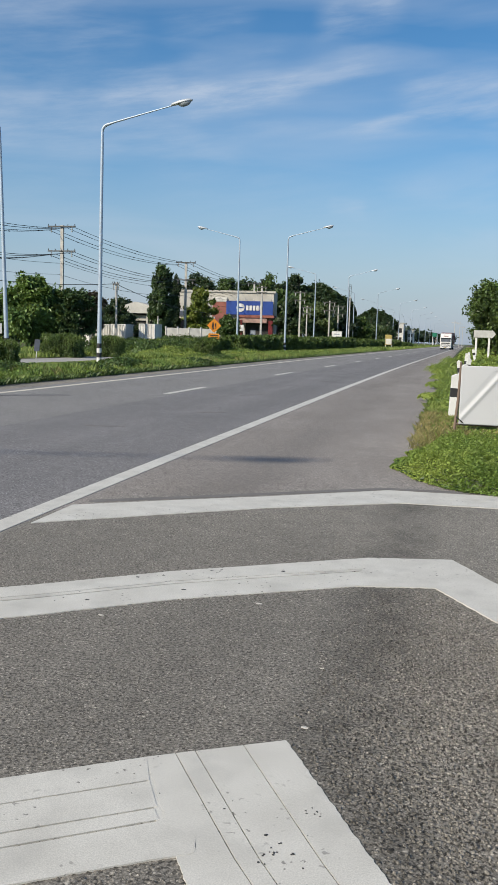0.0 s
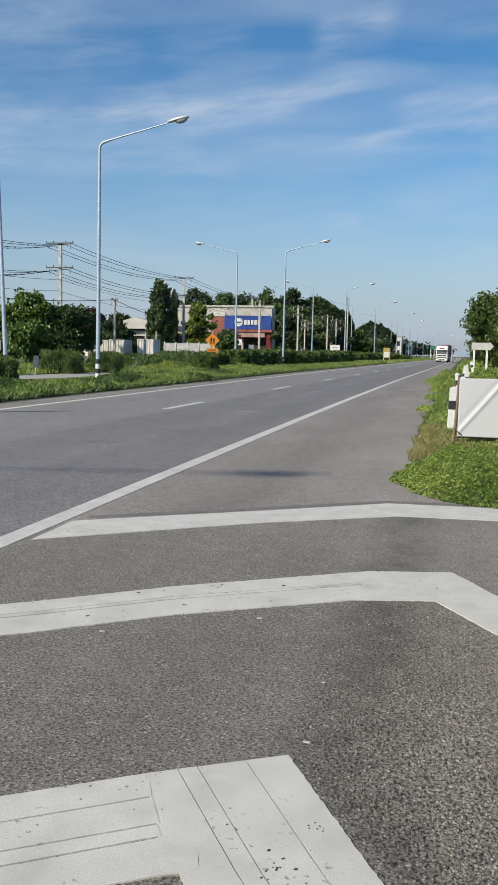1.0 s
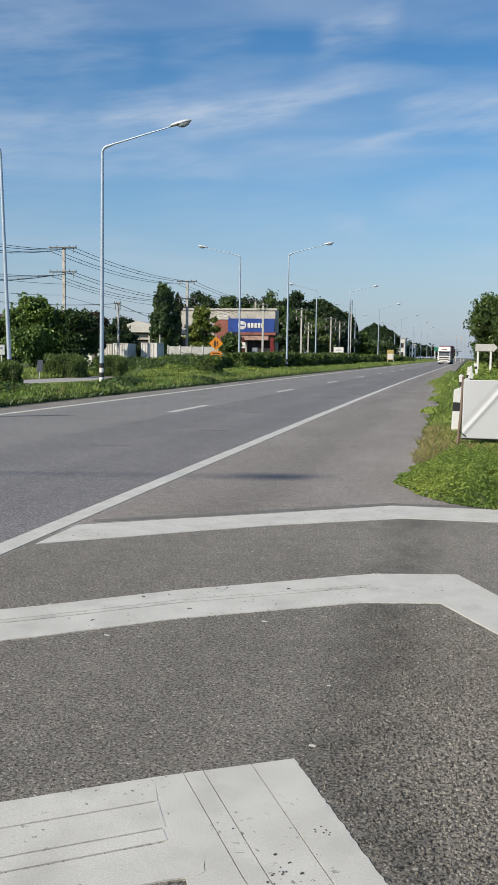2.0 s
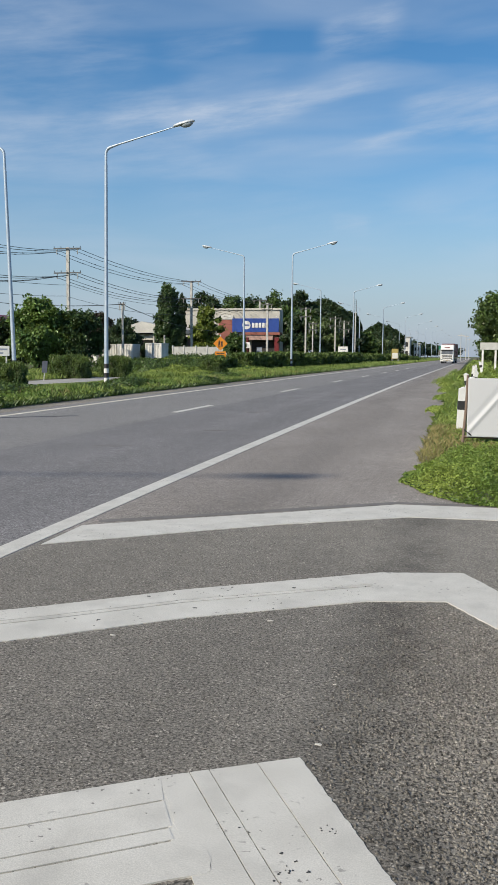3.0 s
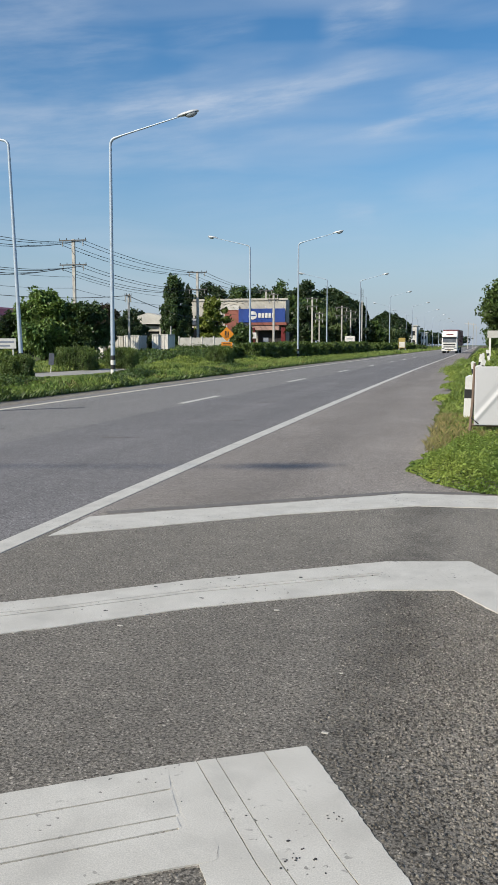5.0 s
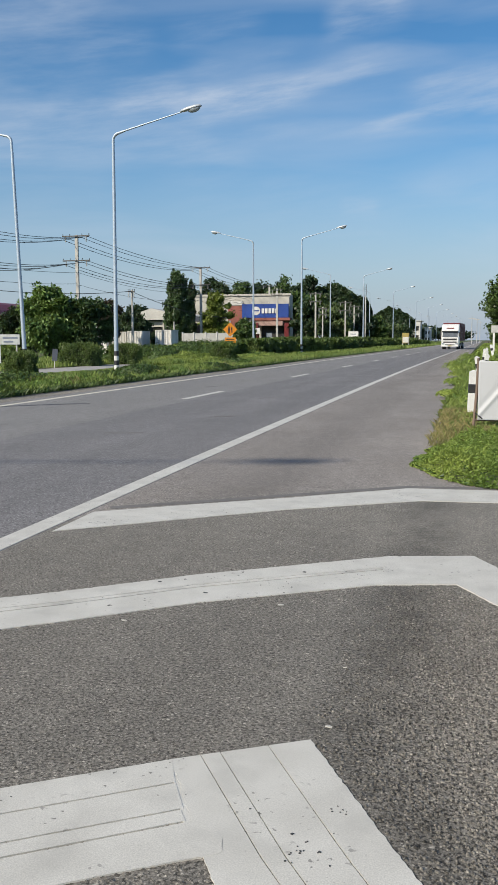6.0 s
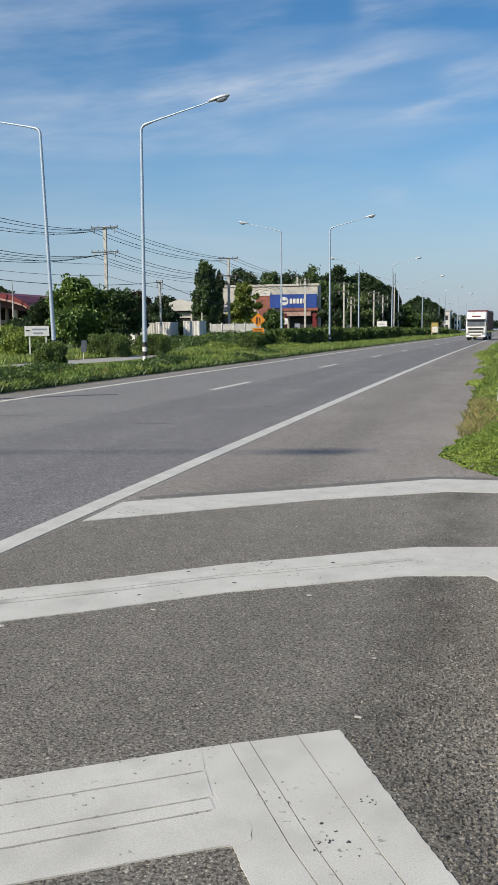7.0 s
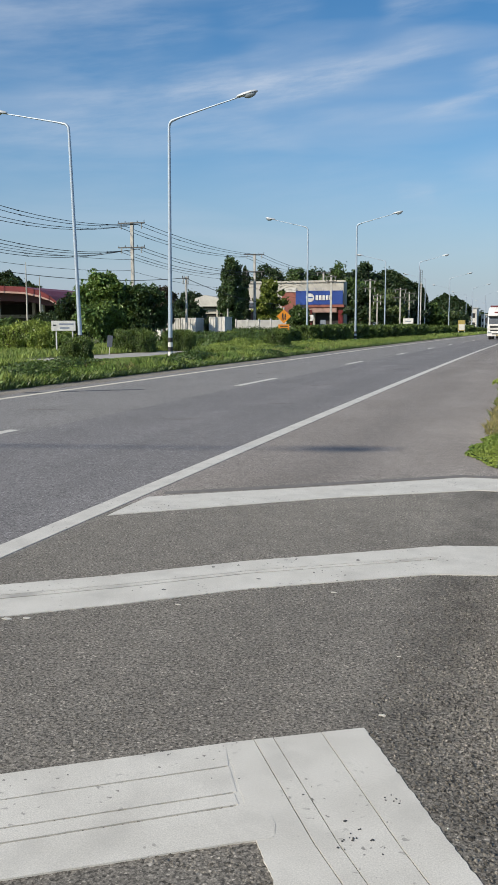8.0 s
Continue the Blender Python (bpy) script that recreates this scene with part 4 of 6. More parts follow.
weeds("verge_weeds_shaded", 24000, 8.6, 40, 4.0, 0.07, 0.1, M_LEAF, 24, "dark green undergrowth of the verge")
g = scatter(8500, -0.5, 1.6, 11.4, 17.5, 1.0, None, 0.05)
grass("verge_dry_grass", g[g[:, 0] > -0.55 + 0.1 * np.sin(g[:, 1] * 3)], 0.09, 0.007, M_GRASS_DRY, 25, "dry straw coloured grass on the verge", 0.8)
g = patchy(scatter(7000, -0.5, 0.6, 14, 60, 1.2, None, 0.01), 1.1, 0.08, 4.0)
grass("creeping_grass", g, 0.12, 0.025, M_GRASS, 26, "grass creeping out over the shoulder", 1.2)
g = scatter(14000, -0.3, 5, 12, 70, 1.2, None, 0.04)
grass("verge_grass", g, 0.26, 0.02, M_GRASS, 27, "long thin grass among weeds", 0.6, np.interp(g[:, 1], [12, 18, 22, 40], [0.4, 0.5, 0.8, 1.1]))


# ---- street lamps ----
def street_lamp():
    t = thing("street_lamp", "tall galvanised steel street lamp with banded foot on grass", "street lamp", group="lamps along the median")
    part("base_plate", box(-0.22, 0.22, -0.22, 0.22, 0, 0.06, 0.01), M_CONCRETE, t)
    part("pole", tube([(0, 0, 0.05), (0, 0, 2.5), (0, 0, 9.9)], [0.104, 0.095, 0.069], 14), M_STEEL, t)
    for i in range(4):
        z = 0.1 + 0.215 * i
        part("band", tube([(0, 0, z), (0, 0, z + 0.215)], 0.112, 14), (M_WHITE, M_BLACK)[i % 2], t, ("white painted band", "black painted band")[i % 2])
    bend = [(0.0, 0, 9.85), (0.0, 0, 10.35)] + [(0.3 - 0.3 * math.cos(a), 0, 10.4 + 0.3 * math.sin(a)) for a in (0.25, 0.55, 0.85, 1.15, 1.3)]
    bend += [(0.6, 0, 10.80), (3.25, 0, 11.45)]
    part("arm", tube(bend, [0.064] * 7 + [0.042, 0.027], 12), M_STEEL, t)
    # the head: a flattened casing over a shallow glass bowl
    tilt = pose(3.2, 0, 11.44, 0, -12, 0)
    bm_ = bmesh.new()
    rows_ = []
    for x, w, h in ((0, 0.05, 0.05), (0.08, 0.10, 0.09), (0.35, 0.16, 0.12), (0.7, 0.17, 0.12), (0.92, 0.12, 0.08), (1.0, 0.04, 0.03)):
        rows_.append([bm_.verts.new(tilt @ Vector((x, w * math.cos(a), 0.02 + h * max(math.sin(a), -0.25)))) for a in (2 * math.pi * k / 12 for k in range(12))])
    for a, b in zip(rows_, rows_[1:]):
        for k in range(12):
            f = bm_.faces.new((a[k], a[(k + 1) % 12], b[(k + 1) % 12], b[k]))
            f.smooth = True
    bm_.faces.new(rows_[0])
    bm_.faces.new(rows_[-1])
    bmesh.ops.recalc_face_normals(bm_, faces=bm_.faces[:])
    head = part("head", bm_, M_LAMPTOP, t, "pale lamp head casing")
    bm_ = bmesh.new()
    bmesh.ops.create_uvsphere(bm_, u_segments=14, v_segments=8, radius=1)
    for v in bm_.verts:
        v.co = tilt @ Vector((0.62 + 0.3 * v.co.x, 0.14 * v.co.y, -0.01 + 0.16 * min(v.co.z, 0.1)))
    for f in bm_.faces:
        f.smooth = True
    part("lens", bm_, M_LENS, head, "clear glass lamp bowl")
    return t


lamp = street_lamp()
lamp.matrix_basis = pose(-15.9, 38.5, -0.03, 0, 0.3, 0)
LAMPS_NEAR = [(-15.5, -3.4), (-15.35, 82), (-15.4, 131.4), (-14.8, 176), (-13.2, 222), (-12.3, 267), (-11.6, 312), (-10.9, 357), (-10.2, 402), (-9.4, 450), (-8.6, 500), (-7.6, 560)]
for x, y in LAMPS_NEAR:
    copy_thing(lamp, pose(x, y, 0.08))
copy_thing(lamp, pose(-20.32, 38.1, 0.08, 0.0, 2.0, 180))
for x, y in [(-20.2, 83), (-19.7, 127.7), (-19.4, 176), (-18.6, 222), (-17.6, 267), (-16.8, 312), (-16.0, 357), (-15.2, 402)]:
    copy_thing(lamp, pose(x, y, 0.08, 0, 0, 180))


# ---- utility poles and cables ----
def utility_pole(x, y, h, label, arms=(0.0, 2.45), arm_half=1.5, r=0.16):
    t = thing("utility_pole", label, "utility pole", pose(x, y, 0), "poles beside the far road")
    part("shaft", box(-r, r, -r * 0.8, r * 0.8, -0.1, h, 0.03), M_CONC_POLE, t)
    for a in arms:
        z = h - 0.12 - a
        arm = part("crossarm", box(-arm_half, arm_half, -0.21, -0.13, z - 0.06, z + 0.06, 0.01), M_ARM, t, "dark grey crossarm")
        for k in (-0.95, -0.45, 0.45, 0.95):
            part("insulator", tube([(k * arm_half, -0.17, z + 0.05), (k * arm_half, -0.17, z + 0.16), (k * arm_half, -0.17, z + 0.24)], [0.02, 0.042, 0.025], 8), M_DARK, arm)
        for k in (-0.75, 0.75):
            bm_ = tube([(k * arm_half, -0.17, z - 0.06 - 0.09 * i) for i in range(7)], [0.02, 0.075, 0.03, 0.075, 0.03, 0.075, 0.03], 8)
            part("hanging_insulator", bm_, M_INSULATOR, arm, "pale ribbed hanging insulator")
    return t


POLES = [(-40.0, 45, 12.1), (-39.2, 85, 12.1), (-38.3, 125, 12.0), (-38.2, 170, 12.0), (-36.5, 210, 12.0), (-34.0, 243, 12.0), (-34.5, 274, 12.0)]
for x, y, h in POLES[1:]:
    utility_pole(x, y, h, "square concrete utility pole with two crossarms carrying cables")
utility_pole(-24.3, 142, 9.0, "concrete utility pole with short crossarms before dark trees", (0.1, 1.3), 1.0, 0.13)
utility_pole(-22.0, 135, 6.4, "short concrete utility pole before dark trees", (0.1, 1.0), 0.7, 0.09)
utility_pole(-22.4, 163, 8.5, "concrete utility pole with crossarms before dark trees", (0.2, 1.6), 1.2, 0.12)
utility_pole(-21.8, 171, 8.0, "concrete utility pole before dark trees further along", (0.1, 1.5), 1.2, 0.12)
utility_pole(-30.2, 140, 9.6, "concrete utility pole before the blue shop sign", (0.1, 0.9), 0.9, 0.16)
utility_pole(-33.3, 85, 6.5, "low concrete pole carrying a service cable", (0.05,), 0.35, 0.1)
aerial_mast = utility_pole(-19.3, 168, 9.6, "slim steel mast with a ladder aerial on top", (), 0.5, 0.1)
bm = tube([(-0.16, 0, 9.5), (-0.16, 0, 12.0)], 0.035, 5)
tube([(0.16, 0, 9.5), (0.16, 0, 11.8)], 0.035, 5, bm)
for k in range(7):
    tube([(-0.22, 0, 9.8 + 0.33 * k), (0.22, 0, 9.8 + 0.33 * k)], 0.025, 5, bm)
part("aerial", bm, M_ARM, aerial_mast, "dark ladder aerial")


def cable(a, b, sag, r=0.022):
    a, b = Vector(a), Vector(b)
    pts = [a.lerp(b, i / 14) - Vector((0, 0, sag * 4 * (i / 14) * (1 - i / 14))) for i in range(15)]
    return tube(pts, r, 5)


for k0, sag in ((0.0, 0.75), (2.45, 0.85)):
    for off, drop, slack in ((1.4, 0.30, 0.85), (0.65, 0.36, 0.92), (-0.65, 0.50, 1.0), (-1.4, 0.56, 1.08)):
        run = thing("power_line", "black overhead cable sagging between concrete poles", "cable", group="overhead cables")
        for (x0, y0, h0), (x1, y1, h1) in zip(POLES, POLES[1:]):
            a, b = Vector((x0 + off, y0 - 0.17, h0 + 0.08 - k0 - drop)), Vector((x1 + off, y1 - 0.17, h1 + 0.08 - k0 - drop))
            low = sag * slack + (0.85 if y0 < 50 else 0.0)
            span = part("span", cable(a, b, low, 0.026), M_CABLE, run)
            if y0 < 130:
                # clamps that keep the strands apart
                for f in (0.24 + 0.05 * off, 0.5 - 0.05 * off, 0.8):
                    c = a.lerp(b, f) - Vector((0, 0, low * 4 * f * (1 - f)))
                    part("spacer", tube([c - Vector((0, 0.16, 0.02)), c, c + Vector((0, 0.16, -0.02))], [0.035, 0.055, 0.035], 6), M_CABLE, span)
for z, off in ((8.3, 0.25), (7.2, -0.2)):
    run = thing("power_line", "thin black service cable below the crossarms", "cable", group="overhead cables")
    for (x0, y0, h0), (x1, y1, h1) in zip(POLES, POLES[1:]):
        part("span", cable((x0 + off, y0 - 0.2, z), (x1 + off, y1 - 0.2, z), 0.7, 0.018), M_CABLE, run)
run = thing("power_line", "service cable from the low pole", "cable", group="overhead cables")
part("span", cable((-45, 70, 6.4), (-33.3, 84.8, 6.35), 0.5, 0.03), M_CABLE, run)
part("span", cable((-33.3, 84.8, 6.35), (-33.0, 120, 4.6), 0.6, 0.03), M_CABLE, run)


# ---- signs ----
def post_sign(name, label, m, posts, board, z_top, mat, post_r=0.035, category="road sign"):
    t = thing(name, label, category, m)
    for x in posts:
        part("post", box(x - post_r, x + post_r, 0.02, 0.02 + 2 * post_r, -0.1, z_top, 0.008), M_WHITE, t)
    return t, part("board", box(*board[:2], -0.025, 0.015, *board[2:], 0.008), mat, t)


# white information board; its writing is too far to read, drawn as bars
sgn, brd = post_sign("sign_board", "white board on two posts with dark writing", pose(-23.5, 42.4, 0.05, 0, 0, 24), (-0.5, 0.35), (-0.74, 0.52, 1.17, 1.70), 1.6, M_WHITE)
for x0, x1, z in ((-0.34, 0.42, 1.52), (-0.3, 0.2, 1.32)):
    part("writing_bar", box(x0, x1, -0.032, -0.024, z - 0.045, z + 0.045), M_BLUEGREY, brd)
part("writing_bar", box(-0.66, -0.48, -0.032, -0.024, 1.43, 1.5), M_BLACK, brd)

sgn, brd = post_sign("small_sign", "small faded blue board on a low post", pose(-20.2, 40.8, 0.0, 0, 5, 20), (0.0,), (-0.13, 0.13, 0.42, 1.0), 0.6, M_DULL, 0.018)

# school crossing sign: orange diamond with dark plain figures and a plate below
warn = thing("warning_sign", "orange diamond warning sign with a plate below it", "road sign", pose(-15.45, 57, 0.1, 0, 0, 16))
part("post", tube([(0, 0.05, -0.1), (0, 0.05, 2.6)], 0.04, 10), M_STEEL, warn)
bm = box(-0.335, 0.335, -0.012, 0.012, -0.335, 0.335, 0.01)
bmesh.ops.transform(bm, matrix=pose(0, 0, 2.02, 0, 45, 0), verts=bm.verts[:])
dia = part("diamond", bm, M_ORANGE, warn)
for dx, s in ((-0.08, 1.0), (0.09, 0.85)):
    bm = tube([(dx, -0.016, 2.0 + 0.16 * s), (dx, -0.018, 2.0 + 0.22 * s)], 0.045 * s, 8)
    box(dx - 0.055 * s, dx + 0.055 * s, -0.02, -0.012, 2.0 - 0.05 * s, 2.0 + 0.15 * s, 0, bm)
    box(dx - 0.06 * s, dx - 0.015, -0.02, -0.012, 2.0 - 0.24 * s, 2.0 - 0.05 * s, 0, bm)
    box(dx + 0.015, dx + 0.06 * s, -0.02, -0.012, 2.0 - 0.24 * s, 2.0 - 0.05 * s, 0, bm)
    part("symbol", bm, M_BLACK, dia, "black plain symbol")
plate = part("plate", box(-0.36, 0.36, -0.012, 0.012, 1.12, 1.50, 0.01), M_ORANGE, warn, "orange plate with dark writing bars")
for z in (1.38, 1.24):
    part("writing_bar", box(-0.26, 0.26, -0.02, -0.012, z - 0.03, z + 0.03), M_BLACK, plate)

# arrow shaped direction board by the verge
arrow = thing("arrow_sign", "white arrow shaped direction board on two posts", "road sign", pose(2.75, 85, 0.05, 0, 0, -2))
for x in (-0.7, 0.45):
    part("post", box(x - 0.09, x + 0.09, 0.03, 0.15, -0.1, 2.55, 0.01), M_WHITE, arrow)
bm = bmesh.new()
outline = [(-0.95, 2.0), (0.65, 2.0), (0.65, 1.9), (1.05, 2.33), (0.65, 2.76), (0.65, 2.66), (-0.95, 2.66)]
front = [bm.verts.new((x, -0.02, z)) for x, z in outline]
back = [bm.verts.new((x, 0.025, z)) for x, z in outline]
bm.faces.new(front)
bm.faces.new(back[::-1])
for k in range(7):
    bm.faces.new((front[k], back[k], back[(k + 1) % 7], front[(k + 1) % 7]))
bmesh.ops.recalc_face_normals(bm, faces=bm.faces[:])
part("board", bm, M_PALE, arrow, "pale weathered board")


def guide_post(x, y, lean=0.0, turn=0.0, h=0.85):
    t = thing("guide_post", "white concrete guide post with black band in weeds", "guide post", pose(x, y, 0.02, 0, lean, turn), "guide posts on the verge")
    bm_ = bmesh.new()
    sh = [(-0.085, -0.1), (0.085, -0.1), (0.085, h - 0.07), (0.0, h), (-0.085, h - 0.04)]
    f_ = [bm_.verts.new((a, -0.075, z)) for a, z in sh]
    b_ = [bm_.verts.new((a, 0.075, z)) for a, z in sh]
    bm_.faces.new(f_)
    bm_.faces.new(b_[::-1])
    for k in range(5):
        bm_.faces.new((f_[k], b_[k], b_[(k + 1) % 5], f_[(k + 1) % 5]))
    bmesh.ops.recalc_face_normals(bm_, faces=bm_.faces[:])
    bmesh.ops.bevel(bm_, geom=bm_.edges[:], offset=0.008, segments=1, affect="EDGES")
    part("post_body", bm_, M_WHITE, t)
    part("band", box(-0.088, 0.088, -0.079, 0.079, h - 0.42, h - 0.26, 0.003), M_BLACK, t, "black painted band")
    return t


guide_post(0.06, 16.5, 2, 4)
for x, y, ln, tn in ((0.22, 25.5, 12, 20), (0.34, 31, -8, 0), (0.48, 37, 15, 10), (0.6, 43, 4, 0), (0.75, 50, 9, 10), (0.9, 57, -3, 0), (1.05, 64, 5, 0)):
    guide_post(x, y, ln, tn)
guide_post(1.55, 62, -12, 0, 1.1)

# blank white banner on wooden stakes
ban = thing("banner", "blank white sheet stretched between rough wooden stakes", "banner", pose(0.0, 13.9, 0.0))
for x, lean in ((0.12, 0.03), (0.76, 0.02), (1.62, -0.02)):
    part("stake", tube([(x - 0.02 - lean, 0.03, -0.1), (x, 0.025, 0.6), (x + lean * 0.4, 0.03, 1.13 if x != 0.76 else 0.62)], [0.024, 0.024, 0.02], 7), M_STAKE, ban)
part("batten", tube([(0.09, 0.03, 0.19), (1.66, 0.03, 0.17)], 0.022, 7), M_STAKE, ban)
bm = bmesh.new()
NX, NZ = 84, 60
grid = []
for j in range(NZ + 1):
    for i in range(NX + 1):
        u, w = i / NX, j / NZ
        x, z = 0.14 + 1.5 * u, 0.19 + (0.89 + 0.02 * math.sin(3 * u)) * w
        # a taut crease from the low corner up across the sheet
        d = (w - 0.06) - u * 2.02
        crease = 0.016 * math.exp(-(d / 0.05) ** 2) - 0.007 * math.exp(-((d - 0.11) / 0.07) ** 2)
        grid.append(bm.verts.new((x, -0.012 - crease + 0.004 * math.sin(7 * u + 3 * w) - 0.012 * math.sin(math.pi * u), z - 0.015 * math.sin(math.pi * u) * (w > 0.9))))
for j in range(NZ):
    for i in range(NX):
        a = j * (NX + 1) + i
        f = bm.faces.new((grid[a], grid[a + 1], grid[a + NX + 2], grid[a + NX + 1]))
        f.smooth = True
ret = bmesh.ops.extrude_face_region(bm, geom=bm.faces[:])
for v in [e for e in ret["geom"] if isinstance(e, bmesh.types.BMVert)]:
    v.co.y += 0.004
bmesh.ops.recalc_face_normals(bm, faces=bm.faces[:])
part("sheet", bm, M_CLOTH, ban, "creased white sheet")
part("tie", tube([(0.10, 0.0, 0.30), (0.16, -0.02, 0.25), (0.22, 0.0, 0.2)], 0.012, 6), M_BLACK, ban, "dark cord knot")


# ---- hedges and trees ----
hedge("clipped bush with a shaded cut side", pose(-16.5, 30.6, 0.0, 0, 0, 25), 1.0, 1.3, 0.93, 0.06, 12000, M_HEDGE, 31, "clipped bushes on the median")
hedge("clipped dense green bush by the path", pose(-20.65, 44.9, 0.0, 0, 0, 10), 1.85, 1.7, 1.17, 0.065, 17000, M_HEDGE, 32, "clipped bushes on the median")
hedge("clipped dense green bush behind the lamp", pose(-19.5, 48.6, 0.0, 0, 0, 10), 1.55, 1.7, 1.14, 0.065, 14000, M_HEDGE, 33, "clipped bushes on the median")
hedge("round green bush before the warning sign", pose(-14.75, 52.9, 0.02), 1.25, 1.25, 1.17, 0.065, 14000, M_HEDGE, 34, "clipped bushes on the median")
for i, (x, y, lx, h) in enumerate(((-17.7, 66, 1.8, 1.4), (-17.2, 73, 2.8, 1.3), (-17.0, 80, 2.6, 1.5), (-16.9, 88, 3.2, 1.4), (-16.9, 97, 3.4, 1.5), (-16.9, 107, 4.0, 1.4), (-16.8, 118, 4.2, 1.5), (-16.6, 131, 5.0, 1.5), (-16.4, 146, 5.0, 1.5), (-16.0, 163, 5.5, 1.5), (-15.4, 184, 6.0, 1.5), (-14.8, 208, 6.5, 1.5), (-14.2, 236, 8.0, 1.5))):
    hedge("clipped green hedge clump along the median", pose(x, y, 0.05, 0, 0, 80), lx * 1.5, lx * 0.7, h * (0.8, 1.05, 0.95, 1.1)[i % 4], 0.075 + 0.0013 * y, 6500, M_HEDGE, 40 + i, "clipped bushes on the median")
for i, (x, y, lx, h) in enumerate(((-28.0, 46.0, 3.6, 1.4), (-25.6, 44.6, 2.2, 1.15), (-31.5, 45, 3.0, 1.35), (-34.5, 43, 3.0, 1.3), (-25.6, 76, 4.5, 0.8), (-25.5, 86, 5.0, 0.9), (-24.0, 98, 5.0, 1.0))):
    hedge("loose bright green shrub beyond the path", pose(x, y, 0.0, 0, 0, 15 * i), lx, 2.4, h * 1.12, 0.14, 11000, M_SHRUB, 60 + i, "shrubs beyond the path", 2.6)

tree("mango_tree", "broad bright green tree beside the far road", pose(-32.7, 65, 0), 5.7, 2.45, 0.3, 0.34, 26000, M_LEAF_MANGO, 173, 1.1, 13, whorl=7)
tree("dark_tree", "spreading dark green tree with layered branches", pose(-30.0, 66.5, 0), 4.9, 2.05, 0.2, 0.28, 24000, M_LEAF_COLUMN, 72, 0.6, 18, whorl=7)
tree("dark_tree", "low dark green tree behind the mango tree", pose(-37.2, 70, 0), 4.4, 2.1, 0.4, 0.3, 14000, M_LEAF_DARK, 73, whorl=7)
tree("bush_tree", "dull purple brown tree among green ones", pose(-35.4, 84, 0), 5.6, 1.3, 1.2, 0.24, 8000, M_LEAF_BROWN, 74)
tree("dark_tree", "dark green tree beside the small house", pose(-38.3, 97.5, 0), 5.6, 1.5, 0.5, 0.26, 8000, M_LEAF_DARK, 75)
tree("dark_tree", "dark green tree behind the low pole", pose(-39.6, 102, 0), 4.6, 2.4, 0.8, 0.34, 10000, M_LEAF_DARK, 76)
tree("column_tree", "tall narrow dark green tree by the white wall", pose(-40.5, 121, 0), 11.1, 1.75, 0.4, 0.34, 26000, M_LEAF_COLUMN, 77, 1.7, 30)
tree("column_tree", "narrow dark tree beside a taller one", pose(-41.0, 129, 0), 10.0, 0.8, 0.6, 0.34, 14000, M_LEAF_DARK, 78, 1.6, 18)
tree("tree", "yellow green tree before the beige building", pose(-37.7, 130.5, 0), 8.7, 2.15, 0.9, 0.42, 13000, M_LEAF_YELLOW, 79, 0.5, 20)
tree("bush_tree", "low round dark bush before the red shop", pose(-28.8, 113.5, 0), 4.3, 1.6, 0.3, 0.3, 10000, M_LEAF, 80)
FAR_TREES = [(-53.5, 185, 14.8, 4.2), (-58.0, 187, 12.8, 3.8), (-51.6, 201, 15.6, 4.2), (-48.4, 205, 15.0, 4.0), (-45.3, 195, 15.2, 4.0), (-42.6, 203, 15.0, 4.0), (-39.0, 190, 15.2, 4.2), (-36.0, 198, 14.8, 3.8), (-32.6, 184, 15.0, 3.0), (-34.6, 178, 12.6, 3.6), (-29.5, 174, 10.5, 3.6), (-25.5, 170, 8.6, 3.6), (-27.0, 149, 8.4, 2.1), (-22.0, 176, 7.4, 3.2), (-20.0, 190, 6.5, 3.0), (-19, 215, 5.5, 3.6), (-20, 245, 6, 4.4), (-22, 270, 6.5, 4.4), (-31.5, 160, 10.5, 2.8), (-64, 210, 11, 4.5), (-72, 170, 8, 4.5), (-58, 150, 7.8, 3.2), (-52, 152, 6.6, 3.4), (-64, 152, 6.6, 3.6), (-85, 170, 9.5, 6)]
for i, (x, y, h, r) in enumerate(FAR_TREES):
    tree("tree", "dark green tree in the row behind the shops", pose(x, y, 0), h, r, 0.8 if h < 9 else 2.0, 0.56, 5600, (M_LEAF_DARK, M_LEAF_FAR, M_LEAF, M_LEAF_PALE)[i % 4], 100 + i, 0.75, 16, "trees behind the shops")


